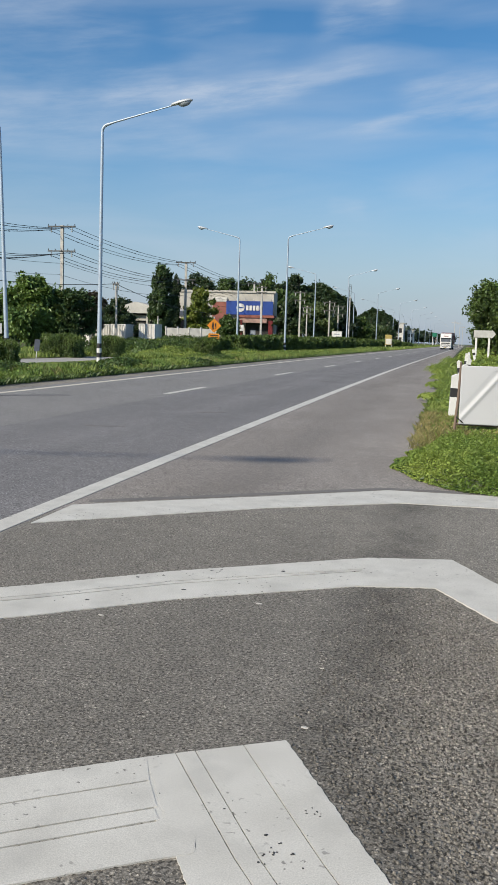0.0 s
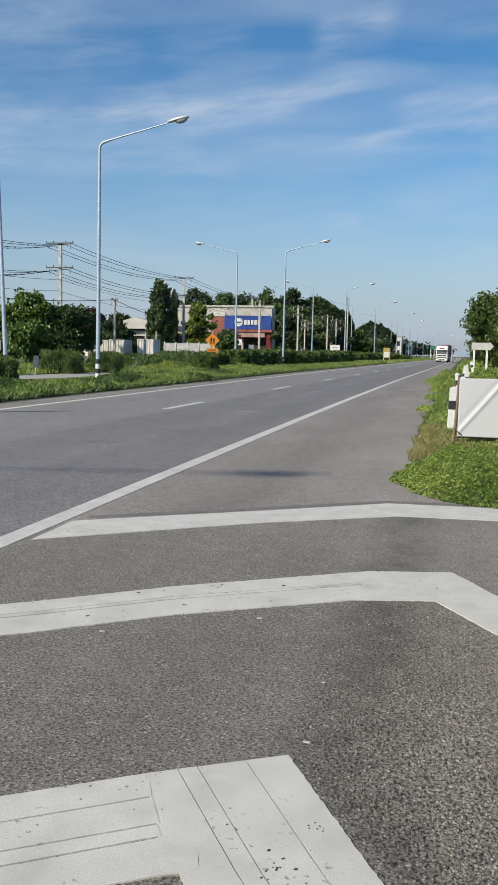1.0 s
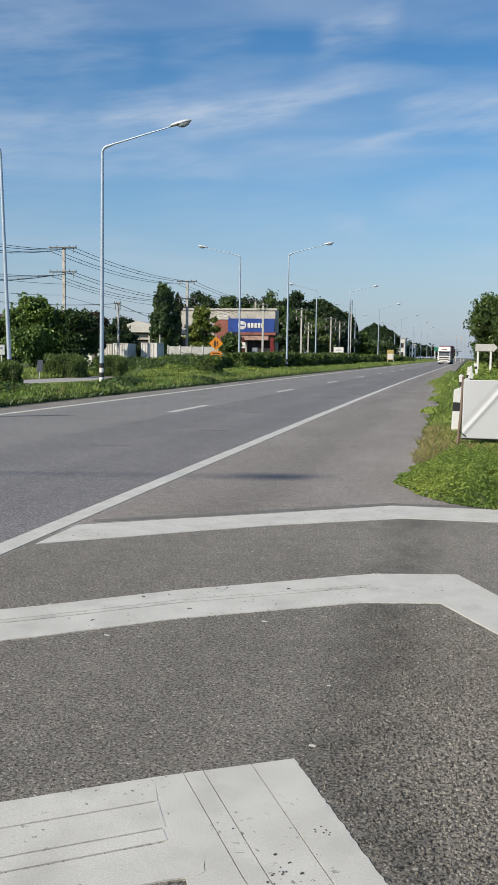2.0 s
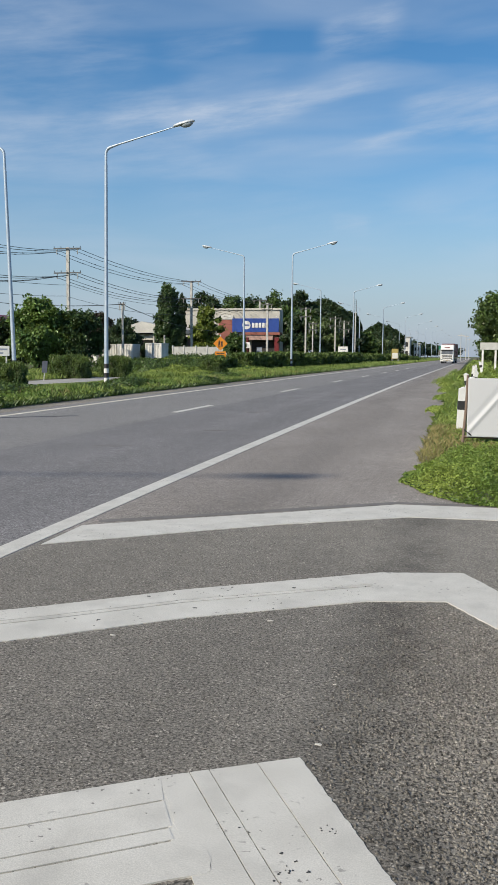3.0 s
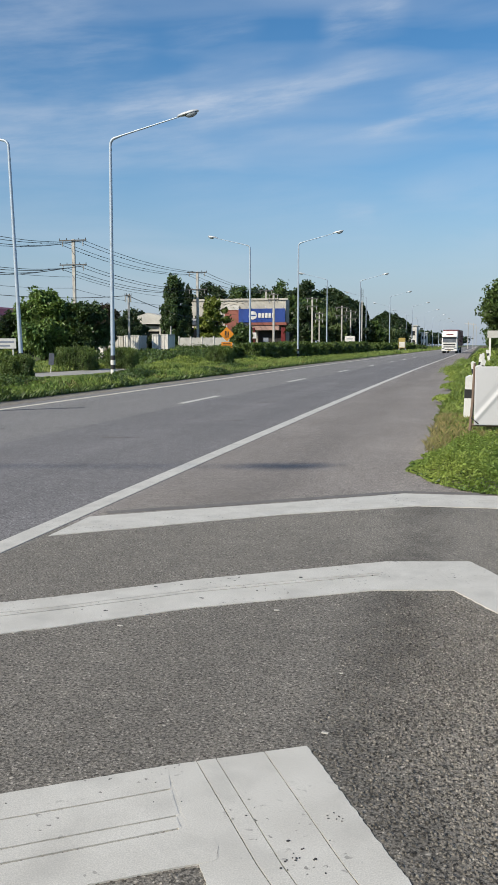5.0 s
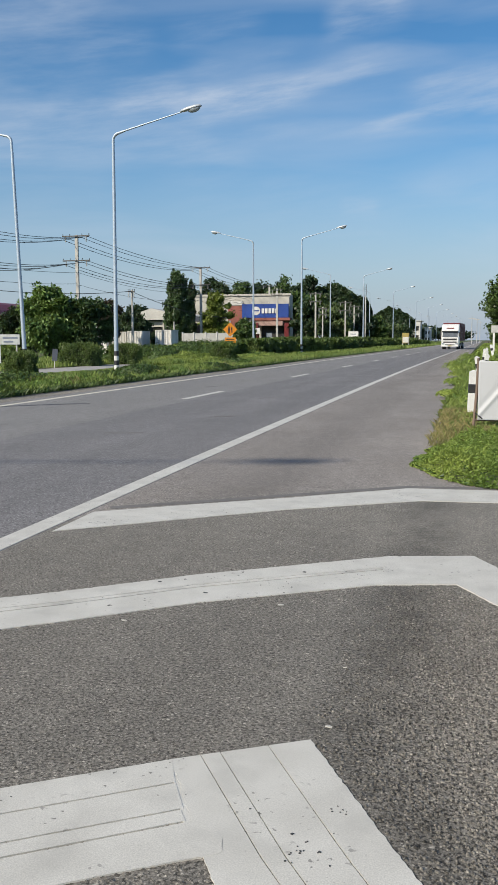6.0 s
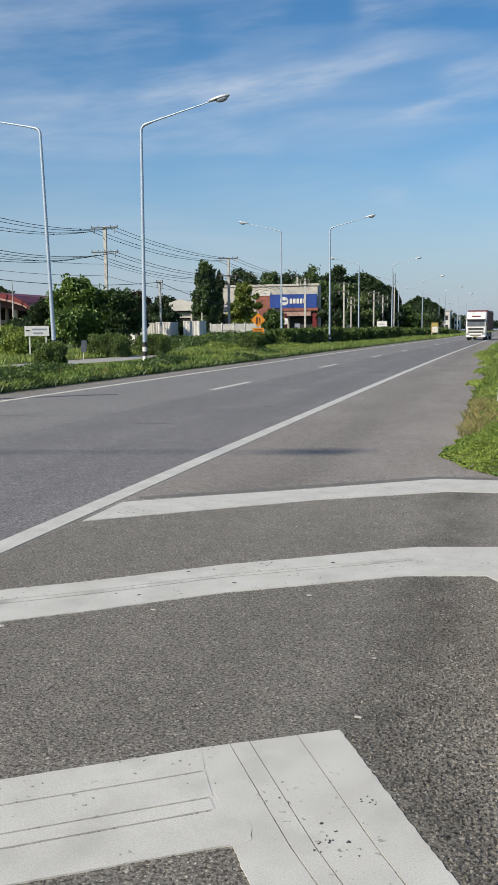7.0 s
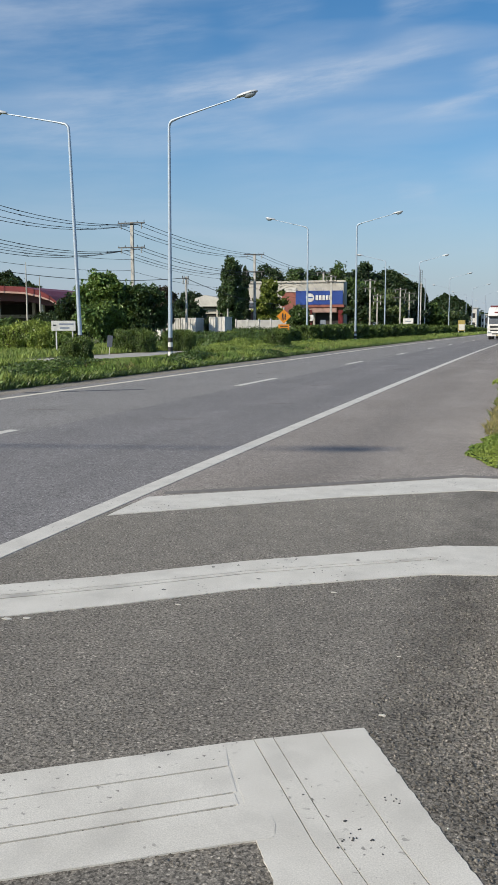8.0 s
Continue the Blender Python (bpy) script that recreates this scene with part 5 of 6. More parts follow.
def rain_tree(label, m, height, radius, count, leaf, mat, seed):
    """An umbrella crown: a dense, low domed sheet of leaves with hollows below, on spreading limbs."""
    r = np.random.default_rng(seed)
    t = thing("rain_tree", label, "tree", m)
    bm_ = tube([(0, 0, -0.1), (0.1, 0.1, height * 0.2), (0, 0, height * 0.4)], [0.5, 0.42, 0.35], 8)
    for i in range(11):
        a = 2.4 * i
        k = radius * (0.45 + 0.45 * ((i * 7) % 5) / 4)
        tube([(0, 0, height * 0.3), (0.5 * k * math.cos(a), 0.5 * k * math.sin(a), height * 0.58), (k * math.cos(a), k * math.sin(a), height * (0.86 - 0.3 * (k / radius) ** 2))], [0.26, 0.16, 0.05], 6, bm_)
    part("trunk", bm_, M_BARK, t, "brown bark trunk and limbs")
    a, q = r.uniform(0, 2 * np.pi, count), np.sqrt(r.random(count))
    q = q * (1 + 0.09 * np.sin(3 * a + seed) + 0.07 * np.sin(7 * a) + 0.05 * np.sin(13 * a + 2))
    x, y = radius * q * np.cos(a), radius * q * np.sin(a)
    roof = height * (1 - 0.42 * np.clip(q, 0, 1.2) ** 1.9) - 0.5 - 0.75 * np.sin(0.95 * x + seed) * np.sin(0.9 * y + 1) - 0.45 * np.sin(2.3 * x + 0.7 * y) * np.sin(2.1 * y) + 0.35 * r.normal(size=count) * (r.random(count) < 0.12)
    deep = np.where(r.random(count) < 0.72, 1.0 * r.random(count) ** 1.5, (0.72 * height - 1.0) * r.random(count) * (1 - 0.2 * q))
    p_ = np.stack([x, y, np.maximum(roof - deep, 0.4)], 1)
    n_ = np.stack([0.5 * np.cos(a) * q, 0.5 * np.sin(a) * q, np.full(count, 0.8)], 1) + r.normal(size=(count, 3)) * 0.6
    part("crown", leaf_mesh("crown", p_, n_, leaf * r.uniform(0.5, 1.4, count), seed), mat, t, "wide umbrella crown of small leaves")
    return t


rain_tree("wide dark domed tree beyond the shops", pose(-29.0, 190, 0), 13.2, 9.0, 42000, 0.5, M_LEAF_DARK, 130)
rain_tree("wide dark domed tree far down the road", pose(-24.2, 280, 0), 11.3, 7.6, 22000, 0.66, M_LEAF_DARK, 131)
for i, (x, y, h, r) in enumerate(((-22, 330, 8, 6), (-20, 400, 8, 7), (-30, 420, 9, 9), (-18, 520, 8, 9), (-28, 600, 9, 12), (-14, 700, 9, 14), (20, 520, 9, 9), (24, 640, 9, 12))):
    tree("tree", "hazy green tree far down the road", pose(x, y, 0), h, r, 1.5, 1.3, 3500, M_LEAF_FAR, 140 + i, 0.7, 14, "distant trees")
tree("roadside_tree", "leafy green tree overhanging the verge", pose(6.0, 98, 0), 8.6, 4.7, 0.3, 0.34, 32000, M_LEAF_VERGE, 150, 0.85, 34)
tree("roadside_tree", "second leafy green tree on the verge", pose(8.8, 90, 0), 10.2, 4.5, 0.6, 0.34, 24000, M_LEAF_VERGE, 151, 0.85, 30)
g = patchy(scatter(30000, -16.8, -11.0, 13, 90, 1.1, drift_median, 0.05), 0.8, 0.1, 6.0)
nn = np.random.default_rng(5).normal(size=g.shape) * 0.7
nn[:, 2] += 0.6
g[:, 2] += 0.34 * mown(g) * np.random.default_rng(6).random(len(g)) ** 0.7
tagged(part("median_weeds", leaf_mesh("median_weeds", g, nn, np.random.default_rng(7).uniform(0.05, 0.14, len(g)), 8, 0.5), M_LEAF_BRIGHT), "broad-leaved weeds among the median grass", "weeds", kind="stuff")
tree("bush_tree", "low leafy bush under the roadside tree", pose(4.6, 100, 0), 4.6, 2.8, 0.1, 0.34, 6000, M_LEAF, 152, 0.8, 16)


def weed_mounds(name, mounds, leaf, per, mat, seed, label):
    """Rank weeds in soft mounds: x, y, radius, height of each."""
    r = np.random.default_rng(seed)
    ps, ns = [], []
    for x, y, rad, h in mounds:
        k = int(per * rad)
        a_, q = r.uniform(0, 2 * np.pi, k), np.sqrt(r.random(k))
        ang = 1 + 0.25 * np.sin(3 * a_ + x) + 0.15 * np.sin(7 * a_ + y)
        top = h * (1 - q ** 2) ** 0.6 * (0.8 + 0.35 * r.random(k)) + 0.05
        ps.append(np.stack([x + rad * q * ang * np.cos(a_), y + 1.5 * rad * q * ang * np.sin(a_), 0.04 + top * r.random(k) ** 0.35], 1))
        n_ = np.stack([np.cos(a_) * q, np.sin(a_) * q, np.full(k, 0.6)], 1) + r.normal(size=(k, 3)) * 0.7
        ns.append(n_)
    p_, n_ = np.concatenate(ps), np.concatenate(ns)
    return tagged(part(name, leaf_mesh(name, p_, n_, leaf * r.uniform(0.5, 1.5, len(p_)), seed, 0.45), mat), label, "weeds", kind="stuff")


weed_mounds("rank_weeds", [(-17.3, 52, 1.6, 0.45), (-16.2, 58, 1.5, 0.32), (-18.3, 57, 1.5, 0.6), (-14.8, 50, 1.4, 0.35), (-16.9, 68, 1.8, 0.5), (-14.0, 60, 1.6, 0.3), (-15.2, 66, 1.6, 0.4), (-13.6, 72, 1.6, 0.35)], 0.11, 3000, M_SHRUB, 81, "rank bright green weeds in mounds on the median")
weed_mounds("creeper_weeds", [(-19.6, 56, 1.5, 0.8), (-20.4, 62, 1.7, 0.85), (-19.0, 65, 1.6, 0.75), (-21.6, 69, 1.8, 0.95), (-20.3, 73, 1.8, 0.85), (-22.2, 58, 1.4, 0.8), (-23.5, 64, 1.8, 1.0), (-24.6, 71, 1.8, 0.9), (-19.6, 79, 2.0, 0.9), (-22.6, 79, 2.0, 1.2), (-26.6, 68, 2.0, 0.9), (-21.2, 51, 1.0, 0.6), (-29.5, 97, 2.0, 1.4), (-32.0, 99, 2.0, 1.3), (-34.5, 101, 2.2, 1.3), (-27.6, 84, 2.0, 1.1), (-30.5, 84, 1.8, 0.9), (-33.5, 83, 1.8, 0.9), (-26.6, 97, 2.2, 1.4), (-23.4, 74, 1.8, 1.1)], 0.17, 1500, M_LEAF, 84, "dark creeping broad-leaved weeds beyond the path")
weed_mounds("rough_weeds", [(-12.2, 20, 0.9, 0.35), (-13.2, 24, 1.0, 0.4), (-12.0, 28, 0.8, 0.3), (-14.0, 27, 1.0, 0.25), (-12.6, 33, 1.0, 0.35), (-15.0, 25, 1.0, 0.22), (-13.8, 36, 0.9, 0.3), (-11.8, 40, 0.9, 0.3), (-12.6, 47, 1.1, 0.35), (-13.4, 18, 1.0, 0.45)], 0.09, 3600, M_LEAF, 82, "rough dark green weeds among the grass")
weed_mounds("straggling_weeds", [(-0.75, 43, 0.42, 0.36), (-0.45, 45, 0.4, 0.4), (-0.55, 40, 0.3, 0.2), (-0.4, 34, 0.35, 0.2), (-0.45, 28, 0.3, 0.16), (-0.5, 22, 0.25, 0.12), (-0.25, 58, 0.5, 0.5)], 0.05, 4000, M_WEED, 83, "straggling weeds reaching out over the shoulder")

# base colour lightened to stand for the sky mirrored in the glass
M_SCREEN = material("windscreen greyed for sky reflection", (0.15, 0.165, 0.18), (0.11, 0.12, 0.135), 1, 0.06, 0, 20, 0)

M_SEAL = material("worn seal", (0.135, 0.127, 0.118), (0.17, 0.16, 0.15), 5, 0.8, 0, 90, 0.2)

M_RED_DARK = material("dark red sheet", (0.085, 0.012, 0.013), (0.065, 0.01, 0.011), 1, 0.5, 0, 20, 0.03)

M_PINK = material("faded pink render", (0.42, 0.27, 0.23), (0.34, 0.22, 0.19), 0.8, 0.8, 0, 12, 0.1)


# ---- buildings beyond the far road ----
shop = thing("shop_building", "beige flat-roofed shop with blue sign and red columns", "building", pose(0, 0, 0))
bm = box(-47.3, -30.2, 150, 153, -0.1, 9.15, 0.04)
part("wall", bm, M_WALL, shop, "beige rendered upper wall")
part("parapet", box(-47.5, -29.85, 149.8, 150.2, 9.0, 9.35, 0.03), M_WALL, shop)
part("side_wall", box(-41.0, -38.4, 149.85, 150.0, 3.0, 7.4, 0.02), M_RED_WALL, shop, "brick red wall panel")
part("frieze", box(-41.0, -38.4, 149.75, 149.97, 7.42, 8.2, 0.02), M_WALL_WHITE, shop, "whitish wall strip")
board = part("sign_panel", box(-38.4, -30.2, 149.3, 149.6, 5.25, 7.6, 0.04), M_BLUE, shop, "blue sign panel with white shapes")
# a round mark and plain blocks stand for the lettering
bm = bmesh.new()
bmesh.ops.create_cone(bm, cap_ends=True, segments=20, radius1=0.72, radius2=0.72, depth=0.06)
bmesh.ops.transform(bm, matrix=pose(-35.85, 149.26, 6.45, 90), verts=bm.verts[:])
part("round_mark", bm, M_WHITE, board, "round white mark")
part("mark_gap", box(-36.4, -35.35, 149.2, 149.24, 6.35, 6.55), M_BLUE, board)
for k in range(5):
    x = -34.9 + 0.6 * k
    part("white_block", box(x, x + 0.46, 149.22, 149.3, 6.0, 6.85, 0.1), M_WHITE, board)
for k in range(6):
    x = -38.0 + 1.5 * k
    part("sign_lamp", tube([(x, 149.5, 7.6), (x, 148.9, 7.95), (x, 148.7, 7.85)], [0.03, 0.03, 0.09], 6), M_WHITE, board, "small white spot lamp on a bracket")
part("canopy", box(-36.2, -29.7, 148.0, 150, 4.75, 5.2, 0.05), M_RED_WALL, shop, "dull red entrance canopy")
part("soffit", box(-36.0, -31.0, 148.2, 149.95, 3.9, 4.74, 0.03), M_PINK, shop)
for x in (-35.6, -30.3):
    part("column", box(x - 0.38, x + 0.38, 148.1, 148.9, -0.1, 4.34, 0.04), M_RED, shop, "red painted column")
part("shopfront", box(-35.0, -30.9, 149.8, 149.97, 0.1, 3.85, 0.02), M_DARK, shop, "dark glazed shopfront")
part("notice", box(-36.6, -34.9, 147.9, 148.0, 2.5, 3.5, 0.02), M_WHITE, shop, "white notice panel")
part("poster", box(-34.2, -33.2, 149.7, 149.8, 1.4, 2.7, 0.02), M_BLUEGREY, shop)
wall = thing("boundary_wall", "long low white boundary wall by the far road", "wall")
for k in range(4):
    x = -36.2 + 1.55 * k
    part("wall_panel", box(x, x + 1.5, 109.9, 110.06, -0.1, 2.35, 0.015), M_PALE, wall)
    part("pillar", box(x - 0.07, x + 0.07, 109.8, 110.15, -0.1, 2.5, 0.015), M_WALL_WHITE, wall)

warehouse = thing("warehouse", "low warehouse with pale pitched metal roof", "building")
# closed box; its dark colour stands for shade inside the open front
part("wall", box(-51.5, -43.5, 131, 145, -0.1, 4.2, 0.03), M_DARK, warehouse, "solid box coloured dark as a shaded open front")
part("front_wall", box(-48.5, -43.4, 130.7, 131, 3.5, 4.3, 0.03), M_WALL, warehouse)
bm = bmesh.new()
prof = [(-52.3, 4.9), (-47.8, 6.35), (-43.0, 5.3), (-43.0, 4.6), (-52.3, 4.6)]
f_ = [bm.verts.new((x, 129.8, z)) for x, z in prof]
b_ = [bm.verts.new((x, 146, z)) for x, z in prof]
bm.faces.new(f_)
bm.faces.new(b_)
for k in range(5):
    bm.faces.new((f_[k], b_[k], b_[(k + 1) % 5], f_[(k + 1) % 5]))
bmesh.ops.recalc_face_normals(bm, faces=bm.faces[:])
part("roof", bm, M_ROOF, warehouse, "pale metal roof")
for x in (-50.5, -48.5, -46.0, -44.0):
    part("post", box(x - 0.12, x + 0.12, 130.3, 130.55, -0.1, 4.6), M_WALL, warehouse)

house = thing("house", "small white gabled house half hidden by trees", "house")
bm = bmesh.new()
prof = [(-40.6, -0.1), (-38.3, -0.1), (-38.3, 3.3), (-39.2, 4.6), (-40.6, 3.0)]
f_ = [bm.verts.new((x, 90, z)) for x, z in prof]
b_ = [bm.verts.new((x, 92, z)) for x, z in prof]
bm.faces.new(f_)
bm.faces.new(b_)
for k in range(5):
    bm.faces.new((f_[k], b_[k], b_[(k + 1) % 5], f_[(k + 1) % 5]))
bmesh.ops.recalc_face_normals(bm, faces=bm.faces[:])
part("wall", bm, M_WALL_WHITE, house)
part("window", box(-39.35, -39.0, 89.93, 89.99, 3.6, 4.0, 0.01), M_DARK, house)
bm = tube([(-40.8, 89.8, 2.95), (-39.2, 89.8, 4.75), (-38.15, 89.8, 3.2)], 0.09, 6)
part("verge_board", bm, M_RED_WALL, house)


def shed(x0, x1, y, h, label, mat):
    """A corrugated steel box with doors and corner posts."""
    t = thing("storage_container", label, "container", pose(x0, y, 0), "sheds beside the far road")
    w = x1 - x0
    bm_ = bmesh.new()
    n_ = max(12, int(w / 0.14) * 2)
    low, high = [], []
    for i in range(n_ + 1):
        d = 0.045 if (i // 2) % 2 else 0.0
        low.append(bm_.verts.new((w * i / n_, d, 0.12)))
        high.append(bm_.verts.new((w * i / n_, d, h - 0.08)))
    for i in range(n_):
        bm_.faces.new((low[i], low[i + 1], high[i + 1], high[i]))
    box(0.0, w, 0.06, 2.4, -0.05, h - 0.05, 0, bm_)
    part("shell", bm_, mat, t, "ribbed steel side")
    part("top_rail", box(-0.03, w + 0.03, -0.03, 2.45, h - 0.1, h, 0.01), mat, t)
    part("bottom_rail", box(-0.03, w + 0.03, -0.03, 0.1, -0.05, 0.14, 0.01), mat, t)
    for x in (0.0, w):
        part("corner_post", box(x - 0.06, x + 0.06, -0.035, 0.1, -0.05, h, 0.01), mat, t)
    return t


shed(-37.2, -35.5, 88.6, 2.35, "grey-white ribbed steel container in weeds", M_ROOF)
shed(-35.0, -33.45, 88, 2.4, "white ribbed steel container with streaks in weeds", M_WALL_WHITE)
shed(-31.9, -30.25, 88, 2.5, "white flat-sided container by the far road", M_WALL_WHITE)
tree("bush_tree", "dark bush between two containers", pose(-32.35, 89.2, 0), 2.5, 0.5, 0.2, 0.2, 3500, M_LEAF_DARK, 85)
part_pole = thing("vent_pole", "short pale pole behind the container", "pole", pose(-30.9, 91, 0))
part("shaft", tube([(0, 0, -0.1), (0, 0, 3.4)], 0.09, 8), M_WALL, part_pole)

# filling station canopy: curved red edge, pale soffit, columns and dark forecourt
station = thing("station_canopy", "red curved filling station canopy over dark forecourt", "canopy", pose(0, 0, 0))
prof = [(-90, 6.5), (-62, 6.45), (-58.2, 6.25), (-56.2, 5.85), (-54.6, 5.1), (-53.2, 4.0), (-52.7, 3.45)]
for name, dz0, dz1, y0, mat, label in (("fascia", -0.62, 0.0, 95.0, M_RED, "red upper fascia"), ("stripe", -0.80, -0.63, 94.93, M_PINK, "pale pink stripe"), ("lower_fascia", -1.75, -0.81, 96.7, M_RED_DARK, "dark red lower fascia")):
    bm = bmesh.new()
    rws = []
    for i, (x, z) in enumerate(prof):
        k = min(1.0, (len(prof) - 1 - i) / 3)
        top, low = (z + dz1 * k, z + dz0 * k - 0.05)
        rws.append([bm.verts.new((x, y0, low)), bm.verts.new((x, y0, top)), bm.verts.new((x, y0 + 16, top)), bm.verts.new((x, y0 + 16, low))])
    for a, b in zip(rws, rws[1:]):
        for k in range(4):
            bm.faces.new((a[k], b[k], b[(k + 1) % 4], a[(k + 1) % 4]))
    bm.faces.new(rws[0])
    bm.faces.new(rws[-1][::-1])
    bmesh.ops.recalc_face_normals(bm, faces=bm.faces[:])
    part(name, bm, mat, station, label)
for x in (-72, -64, -57.4):
    for y in (98, 107):
        part("column", box(x - 0.2, x + 0.2, y - 0.2, y + 0.2, -0.1, 5.0, 0.03), M_WALL_WHITE, station)
kiosk = thing("kiosk", "filling station shop, wall darkened for the shade under the canopy", "building")
# oversized dark wall that fills in the shade under the canopy
part("wall", box(-88, -50.0, 112, 120, -0.1, 5.2, 0.05), M_DARK, kiosk)
part("band", box(-85, -53.4, 111.8, 112, 2.7, 3.2, 0.02), M_WALL_WHITE, kiosk, "pale band over the windows")
for k in range(7):
    x = -84 + 4.3 * k
    part("window", box(x, x + 3.2, 111.85, 111.98, 0.7, 2.5, 0.02), M_GLASS, kiosk)
for x, y, h in ((-57.3, 94.2, 9.1), (-55.4, 94.0, 7.4), (-61.2, 94.4, 7.9)):
    mast = thing("flag_mast", "slender pale mast by the filling station", "mast", pose(x, y, 0), "masts by the station")
    part("shaft", tube([(0, 0, -0.1), (0, 0, h * 0.6), (0, 0, h)], [0.12, 0.1, 0.03], 8), M_WALL, mast)
rain_tree("dark domed tree behind the filling station", pose(-92, 142, 0), 11.2, 9.5, 24000, 0.5, M_LEAF_DARK, 160)
tree("bush_tree", "round shrub before the filling station", pose(-47.5, 82, 0), 3.0, 1.6, 0.3, 0.24, 5000, M_LEAF_DARK, 161)
tree("bush_tree", "round shrub before the forecourt", pose(-53.5, 84, 0), 2.4, 1.8, 0.2, 0.24, 5000, M_LEAF, 162)

# ---- far signs and buildings down the road ----
sgn, brd = post_sign("road_sign", "white board on two posts before dark trees", pose(-20.5, 160, 0), (-0.6, 0.6), (-0.9, 0.9, 1.95, 3.0), 2.9, M_WHITE, 0.06)
part("writing_bar", box(-0.5, 0.5, -0.04, -0.024, 2.4, 2.55), M_BLUEGREY, brd)
sgn, brd = post_sign("road_sign", "yellow and white notice board on the median", pose(-12.6, 180, 0), (-0.6, 0.6), (-0.7, 0.7, 0.75, 2.8), 2.7, M_SIGN_YELLOW, 0.06)
part("white_panel", box(-0.6, 0.6, -0.04, -0.024, 0.9, 2.0), M_WALL_WHITE, brd)
sgn, brd = post_sign("road_sign", "green overhead road sign far down the road", pose(-8.6, 420, 0), (-0.8, 0.8), (-1.0, 1.0, 4.4, 6.1), 6.0, M_GREEN_SIGN, 0.12)
for x0, x1, y, h, label, mat in ((-19.8, -16.3, 300, 7.5, "white two-storey roadside building far off", M_WALL_WHITE), (-15.2, -13.3, 306, 5.4, "narrow white building far off", M_WALL_WHITE), (-27, -22, 360, 5.0, "low pale building far off", M_WALL)):
    far = thing("far_building", label, "building", pose(0, 0, 0), "buildings down the road")
    part("wall", box(x0, x1, y, y + 10, -0.1, h, 0.05), mat, far)
    part("roof", box(x0 - 0.3, x1 + 0.3, y - 0.3, y + 10.3, h, h + 0.3, 0.05), M_ROOF, far)
    for r in range(2):
        for k in range(2):
            x = x0 + (x1 - x0) * (0.15 + 0.45 * k)
            part("window", box(x, x + 0.25 * (x1 - x0), y - 0.06, y - 0.01, h * (0.2 + 0.4 * r), h * (0.4 + 0.4 * r), 0.02), M_DARK, far)
for x, y, h in ((0.2, 300, 9.0), (2.2, 360, 10.0), (4.0, 430, 10.0)):
    mast = thing("utility_pole", "slim concrete pole beyond the verge", "utility pole", pose(x, y, 0), "poles beyond the verge")
    part("shaft", tube([(0, 0, -0.1), (0, 0, h)], [0.13, 0.09], 8), M_ROOF, mast)
    part("crossarm", box(-1.1, 1.1, -0.06, 0.06, h - 0.9, h - 0.7), M_CONC_POLE, mast)

# cast shadow across the lane, laid on the asphalt as a dark strip
tagged(part("tar_seal", ribbon([(-10.3, 16.75), (-9.2, 17.85), (-8.35, 18.55)], -0.09, 0.11, -0.02, 0.003), M_TAR_SHADOW), "thin cast shadow laid as a dark strip across the lane", "road repair", kind="structure")
tagged(part("tar_seal", ribbon([(-2.9, 6.86), (-2.25, 7.3), (-0.55, 8.5), (0.45, 8.58)], -0.07, 0.04, -0.02, 0.0025), M_SEAL), "dark sealed joint along the third chevron", "road repair", kind="structure")
for x, y, lx, ly in ((-5.4, 12.6, 0.55, 0.18), (-4.6, 15.8, 0.5, 0.25), (-8.2, 13.4, 0.6, 0.2), (-5.0, 21.0, 0.4, 0.9), (-7.9, 26.0, 0.5, 0.8), (-4.3, 30.0, 0.4, 1.6)):
    tagged(part("road_patch", ribbon([(x, y), (x + lx * 0.6, y + ly * 0.3), (x + lx, y + ly)], -0.03, 0.05, -0.02, 0.0025), M_SEAL), "thin dark sealed crack in the asphalt", "road repair", "sealed cracks", "structure")

# ---- the truck ----
truck = thing("truck", "white cab-over truck with maroon container on the road", "truck", pose(-1.9, 212, 0))
bm = bmesh.new()
prof = [(0.12, 0.95), (0.0, 1.3), (0.02, 1.75), (0.22, 2.62), (0.42, 2.85), (0.75, 3.45), (1.25, 3.72), (2.25, 3.74), (2.25, 0.95)]
for i, (a, s) in enumerate(((-1.25, 0.97), (-1.15, 1.0), (1.15, 1.0), (1.25, 0.97))):
    ring = [bm.verts.new((a, 0.06 * (1 - s) / 0.03 + y, 0.95 + (z - 0.95) * s)) for y, z in prof]
    if i:
        for k in range(len(prof)):
            bm.faces.new((last[k], last[(k + 1) % len(prof)], ring[(k + 1) % len(prof)], ring[k]))
    else:
        bm.faces.new(ring)
    last = ring
bm.faces.new(last)
bmesh.ops.recalc_face_normals(bm, faces=bm.faces[:])
cab = part("cab", bm, M_TRUCK, truck, "white enamelled cab with roof deflector")
bm = bmesh.new()
q = [bm.verts.new(p) for p in ((-1.12, -0.004, 1.80), (1.12, -0.004, 1.80), (1.08, 0.175, 2.56), (-1.08, 0.175, 2.56))]
bm.faces.new(q)
ret = bmesh.ops.extrude_face_region(bm, geom=bm.faces[:])
for v in [e for e in ret["geom"] if isinstance(e, bmesh.types.BMVert)]:
    v.co.y += 0.03
bmesh.ops.recalc_face_normals(bm, faces=bm.faces[:])
part("windscreen", bm, M_SCREEN, cab, "dark windscreen")
part("sun_visor", box(-1.18, 1.18, -0.08, 0.3, 2.56, 2.74, 0.03), M_BLACK, cab, "black sun visor")
for x in (-0.5, 0.5):
    part("wiper", tube([(x, -0.03, 1.82), (x + 0.35, 0.02, 2.2)], 0.015, 5), M_BLACK, cab)
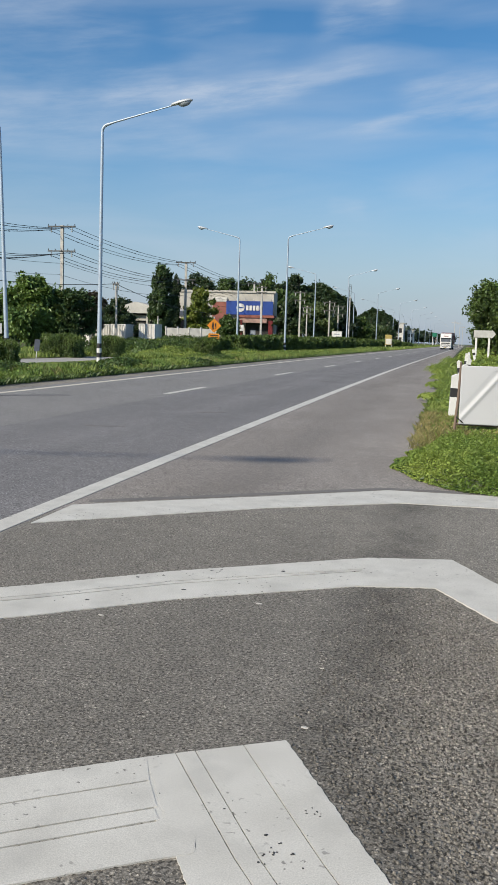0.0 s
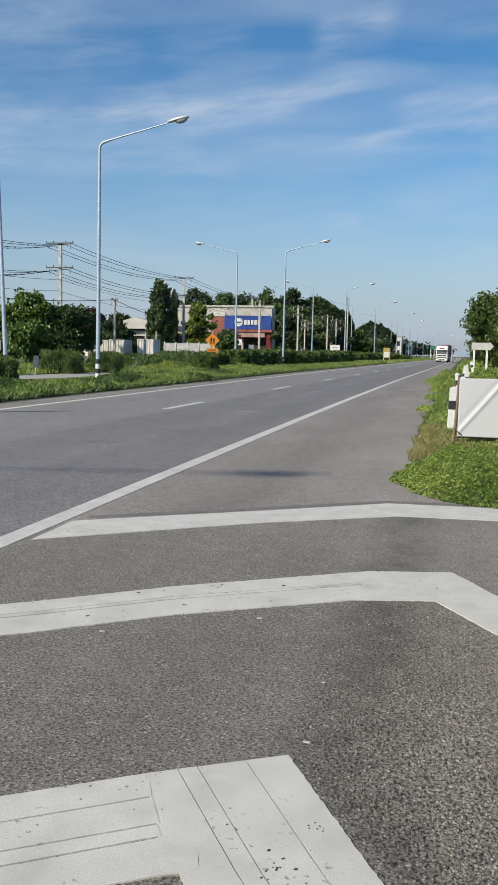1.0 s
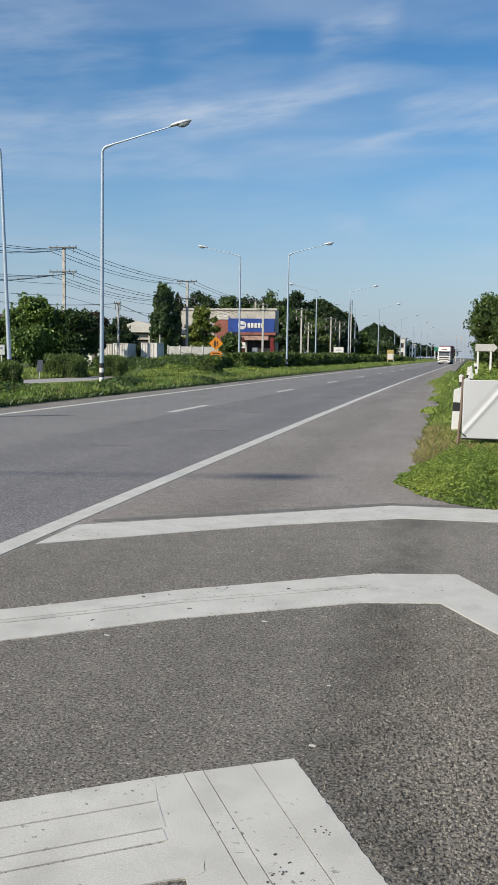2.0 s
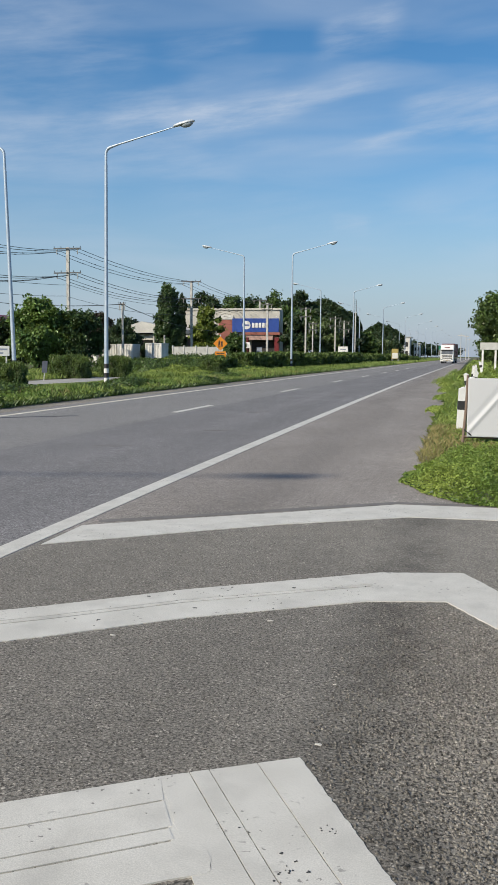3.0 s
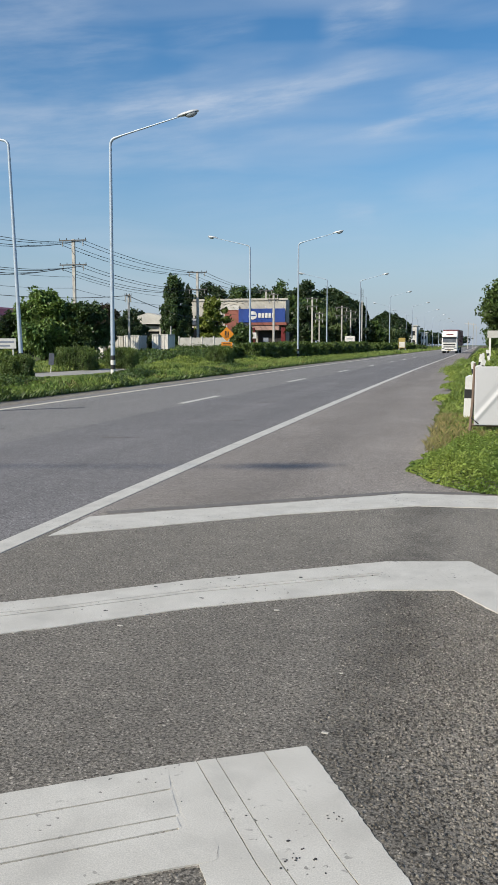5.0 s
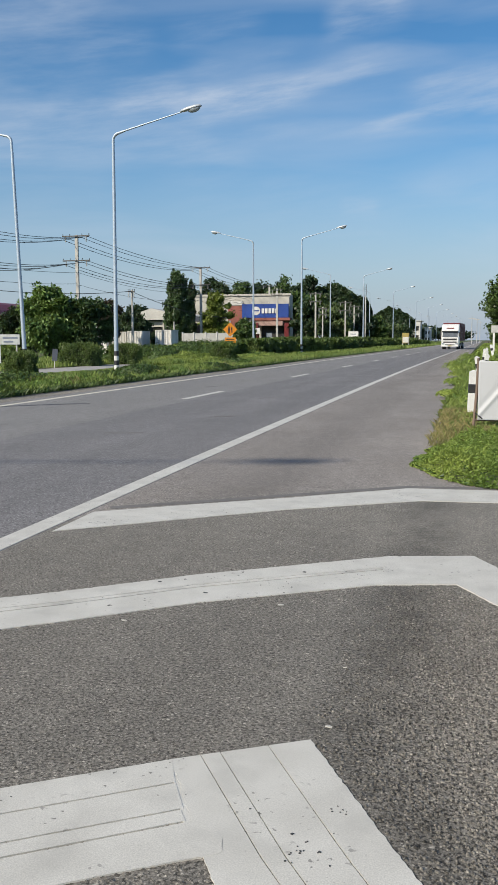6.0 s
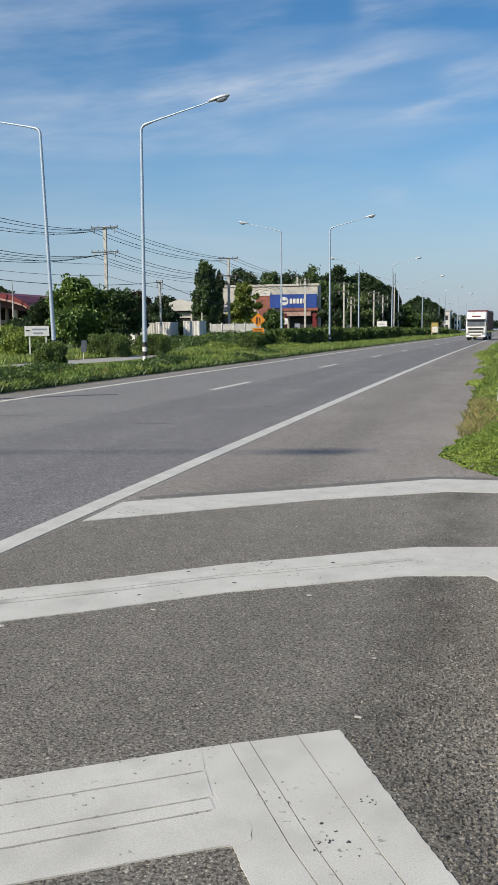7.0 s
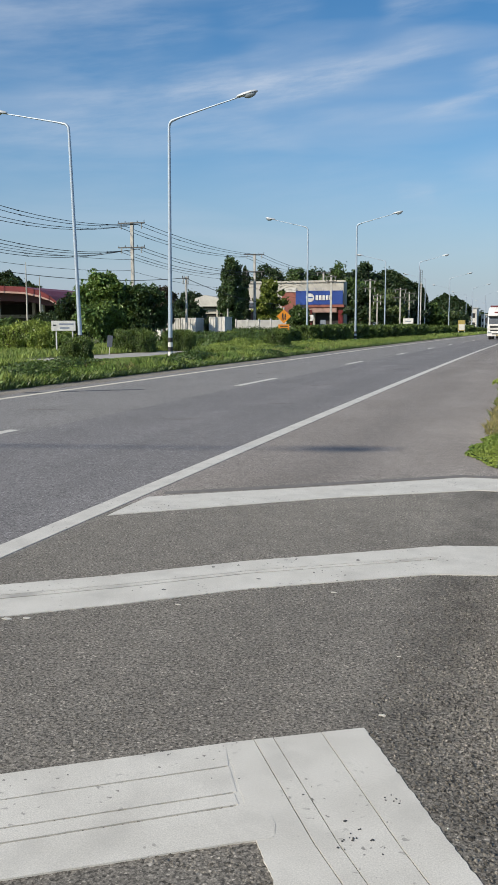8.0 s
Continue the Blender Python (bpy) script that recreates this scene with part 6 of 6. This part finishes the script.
part("grille", box(-0.98, 0.98, -0.04, 0.1, 1.36, 1.60, 0.02), M_BLACK, cab, "black upper grille")
part("lower_grille", box(-0.95, 0.95, -0.06, 0.1, 0.98, 1.14, 0.02), M_BLACK, cab, "black lower grille")
part("roof_sign", box(-0.55, 0.55, 0.50, 0.62, 3.02, 3.2, 0.02), M_BOX, cab, "dark red plain bar sign")
part("bumper", box(-1.24, 1.24, -0.12, 0.35, 0.40, 0.96, 0.05), M_TRUCK, cab, "white bumper")
part("air_slot", box(-0.7, 0.7, -0.135, 0.0, 0.60, 0.74, 0.01), M_BLACK, cab)
part("number_plate", box(-0.26, 0.26, -0.145, -0.12, 0.46, 0.57, 0.005), M_SIGN_YELLOW, cab, "plain plate")
for s in (-1, 1):
    part("headlight", box(min(s * 0.78, s * 1.2), max(s * 0.78, s * 1.2), -0.14, 0.05, 0.72, 0.92, 0.03), M_LENS, cab, "clear headlight")
    part("mirror", box(min(s * 1.3, s * 1.52), max(s * 1.3, s * 1.52), 0.2, 0.36, 1.85, 2.5, 0.03), M_BLACK, cab, "black wing mirror")
    part("mirror_arm", tube([(s * 1.2, 0.35, 2.45), (s * 1.4, 0.28, 2.5)], 0.025, 6), M_BLACK, cab)
    part("side_window", box(min(s * 1.235, s * 1.262), max(s * 1.235, s * 1.262), 0.5, 1.4, 1.85, 2.55, 0.01), M_GLASS, cab)
    part("wheel_arch", box(min(s * 0.9, s * 1.255), max(s * 0.9, s * 1.255), 0.55, 2.1, 0.5, 1.0, 0.05), M_TRUCK, cab)
part("chassis", box(-0.5, 0.5, 0.4, 14.2, 0.62, 1.0, 0.02), M_BLACK, truck, "black chassis")
cont = part("container", box(-1.25, 1.25, 2.75, 14.6, 1.15, 3.95, 0.03), M_BOX, truck, "maroon steel container")
for k in range(24):
    y = 3.0 + 0.48 * k
    for s in (-1, 1):
        part("rib", box(min(s * 1.25, s * 1.29), max(s * 1.25, s * 1.29), y, y + 0.22, 1.3, 3.8), M_BOX, cont)
part("skirt", box(-1.2, 1.2, 5.5, 9.5, 0.5, 0.95, 0.02), M_BLACK, truck)


def truck_wheel(x, y):
    bm_ = tube([(-0.15, 0, 0), (-0.13, 0, 0), (0.13, 0, 0), (0.15, 0, 0)], [0.44, 0.5, 0.5, 0.44], 24)
    w = part("wheel", bm_, M_TYRE, truck, "black truck wheel")
    bm_ = tube([(-0.16, 0, 0), (0.16, 0, 0)], 0.27, 10)
    for k in range(5):
        a = 2 * math.pi * k / 5
        box(-0.17, 0.17, 0.2 * math.cos(a) - 0.03, 0.2 * math.cos(a) + 0.03, 0.2 * math.sin(a) - 0.03, 0.2 * math.sin(a) + 0.03, 0, bm_)
    part("rim", bm_, M_STEEL, w, "steel rim")
    return w, x, y


WHEELS = [truck_wheel(x, y) for y in (1.3, 4.6, 10.8, 12.1) for x in (-1.05, 1.05)]


def motions():
    rows_ = [(0.0, 212.0, -1.75), (1.0, 203.8, -2.1), (1.5, 198.4, -2.2), (3.0, 180.5, -2.5), (4.5, 159.5, -2.80), (6.0, 135.9, -3.02), (6.5, 128.0, -3.12), (7.0, 120.5, -3.2), (7.5, 113.4, -3.26), (8.0, 106.4, -3.32)]
    walk(truck, [(t, pose(x, y, 0, 0, 0, -3.2)) for t, y, x in rows_])
    times = [i / 30 for i in range(241)]
    gone = 212.0 - np.interp(times, [r[0] for r in rows_], [r[1] for r in rows_])
    for w, x, y in WHEELS:
        walk(w, [(t, pose(x, y, 0.5, math.degrees(d / 0.5))) for t, d in zip(times, gone)])


motions()
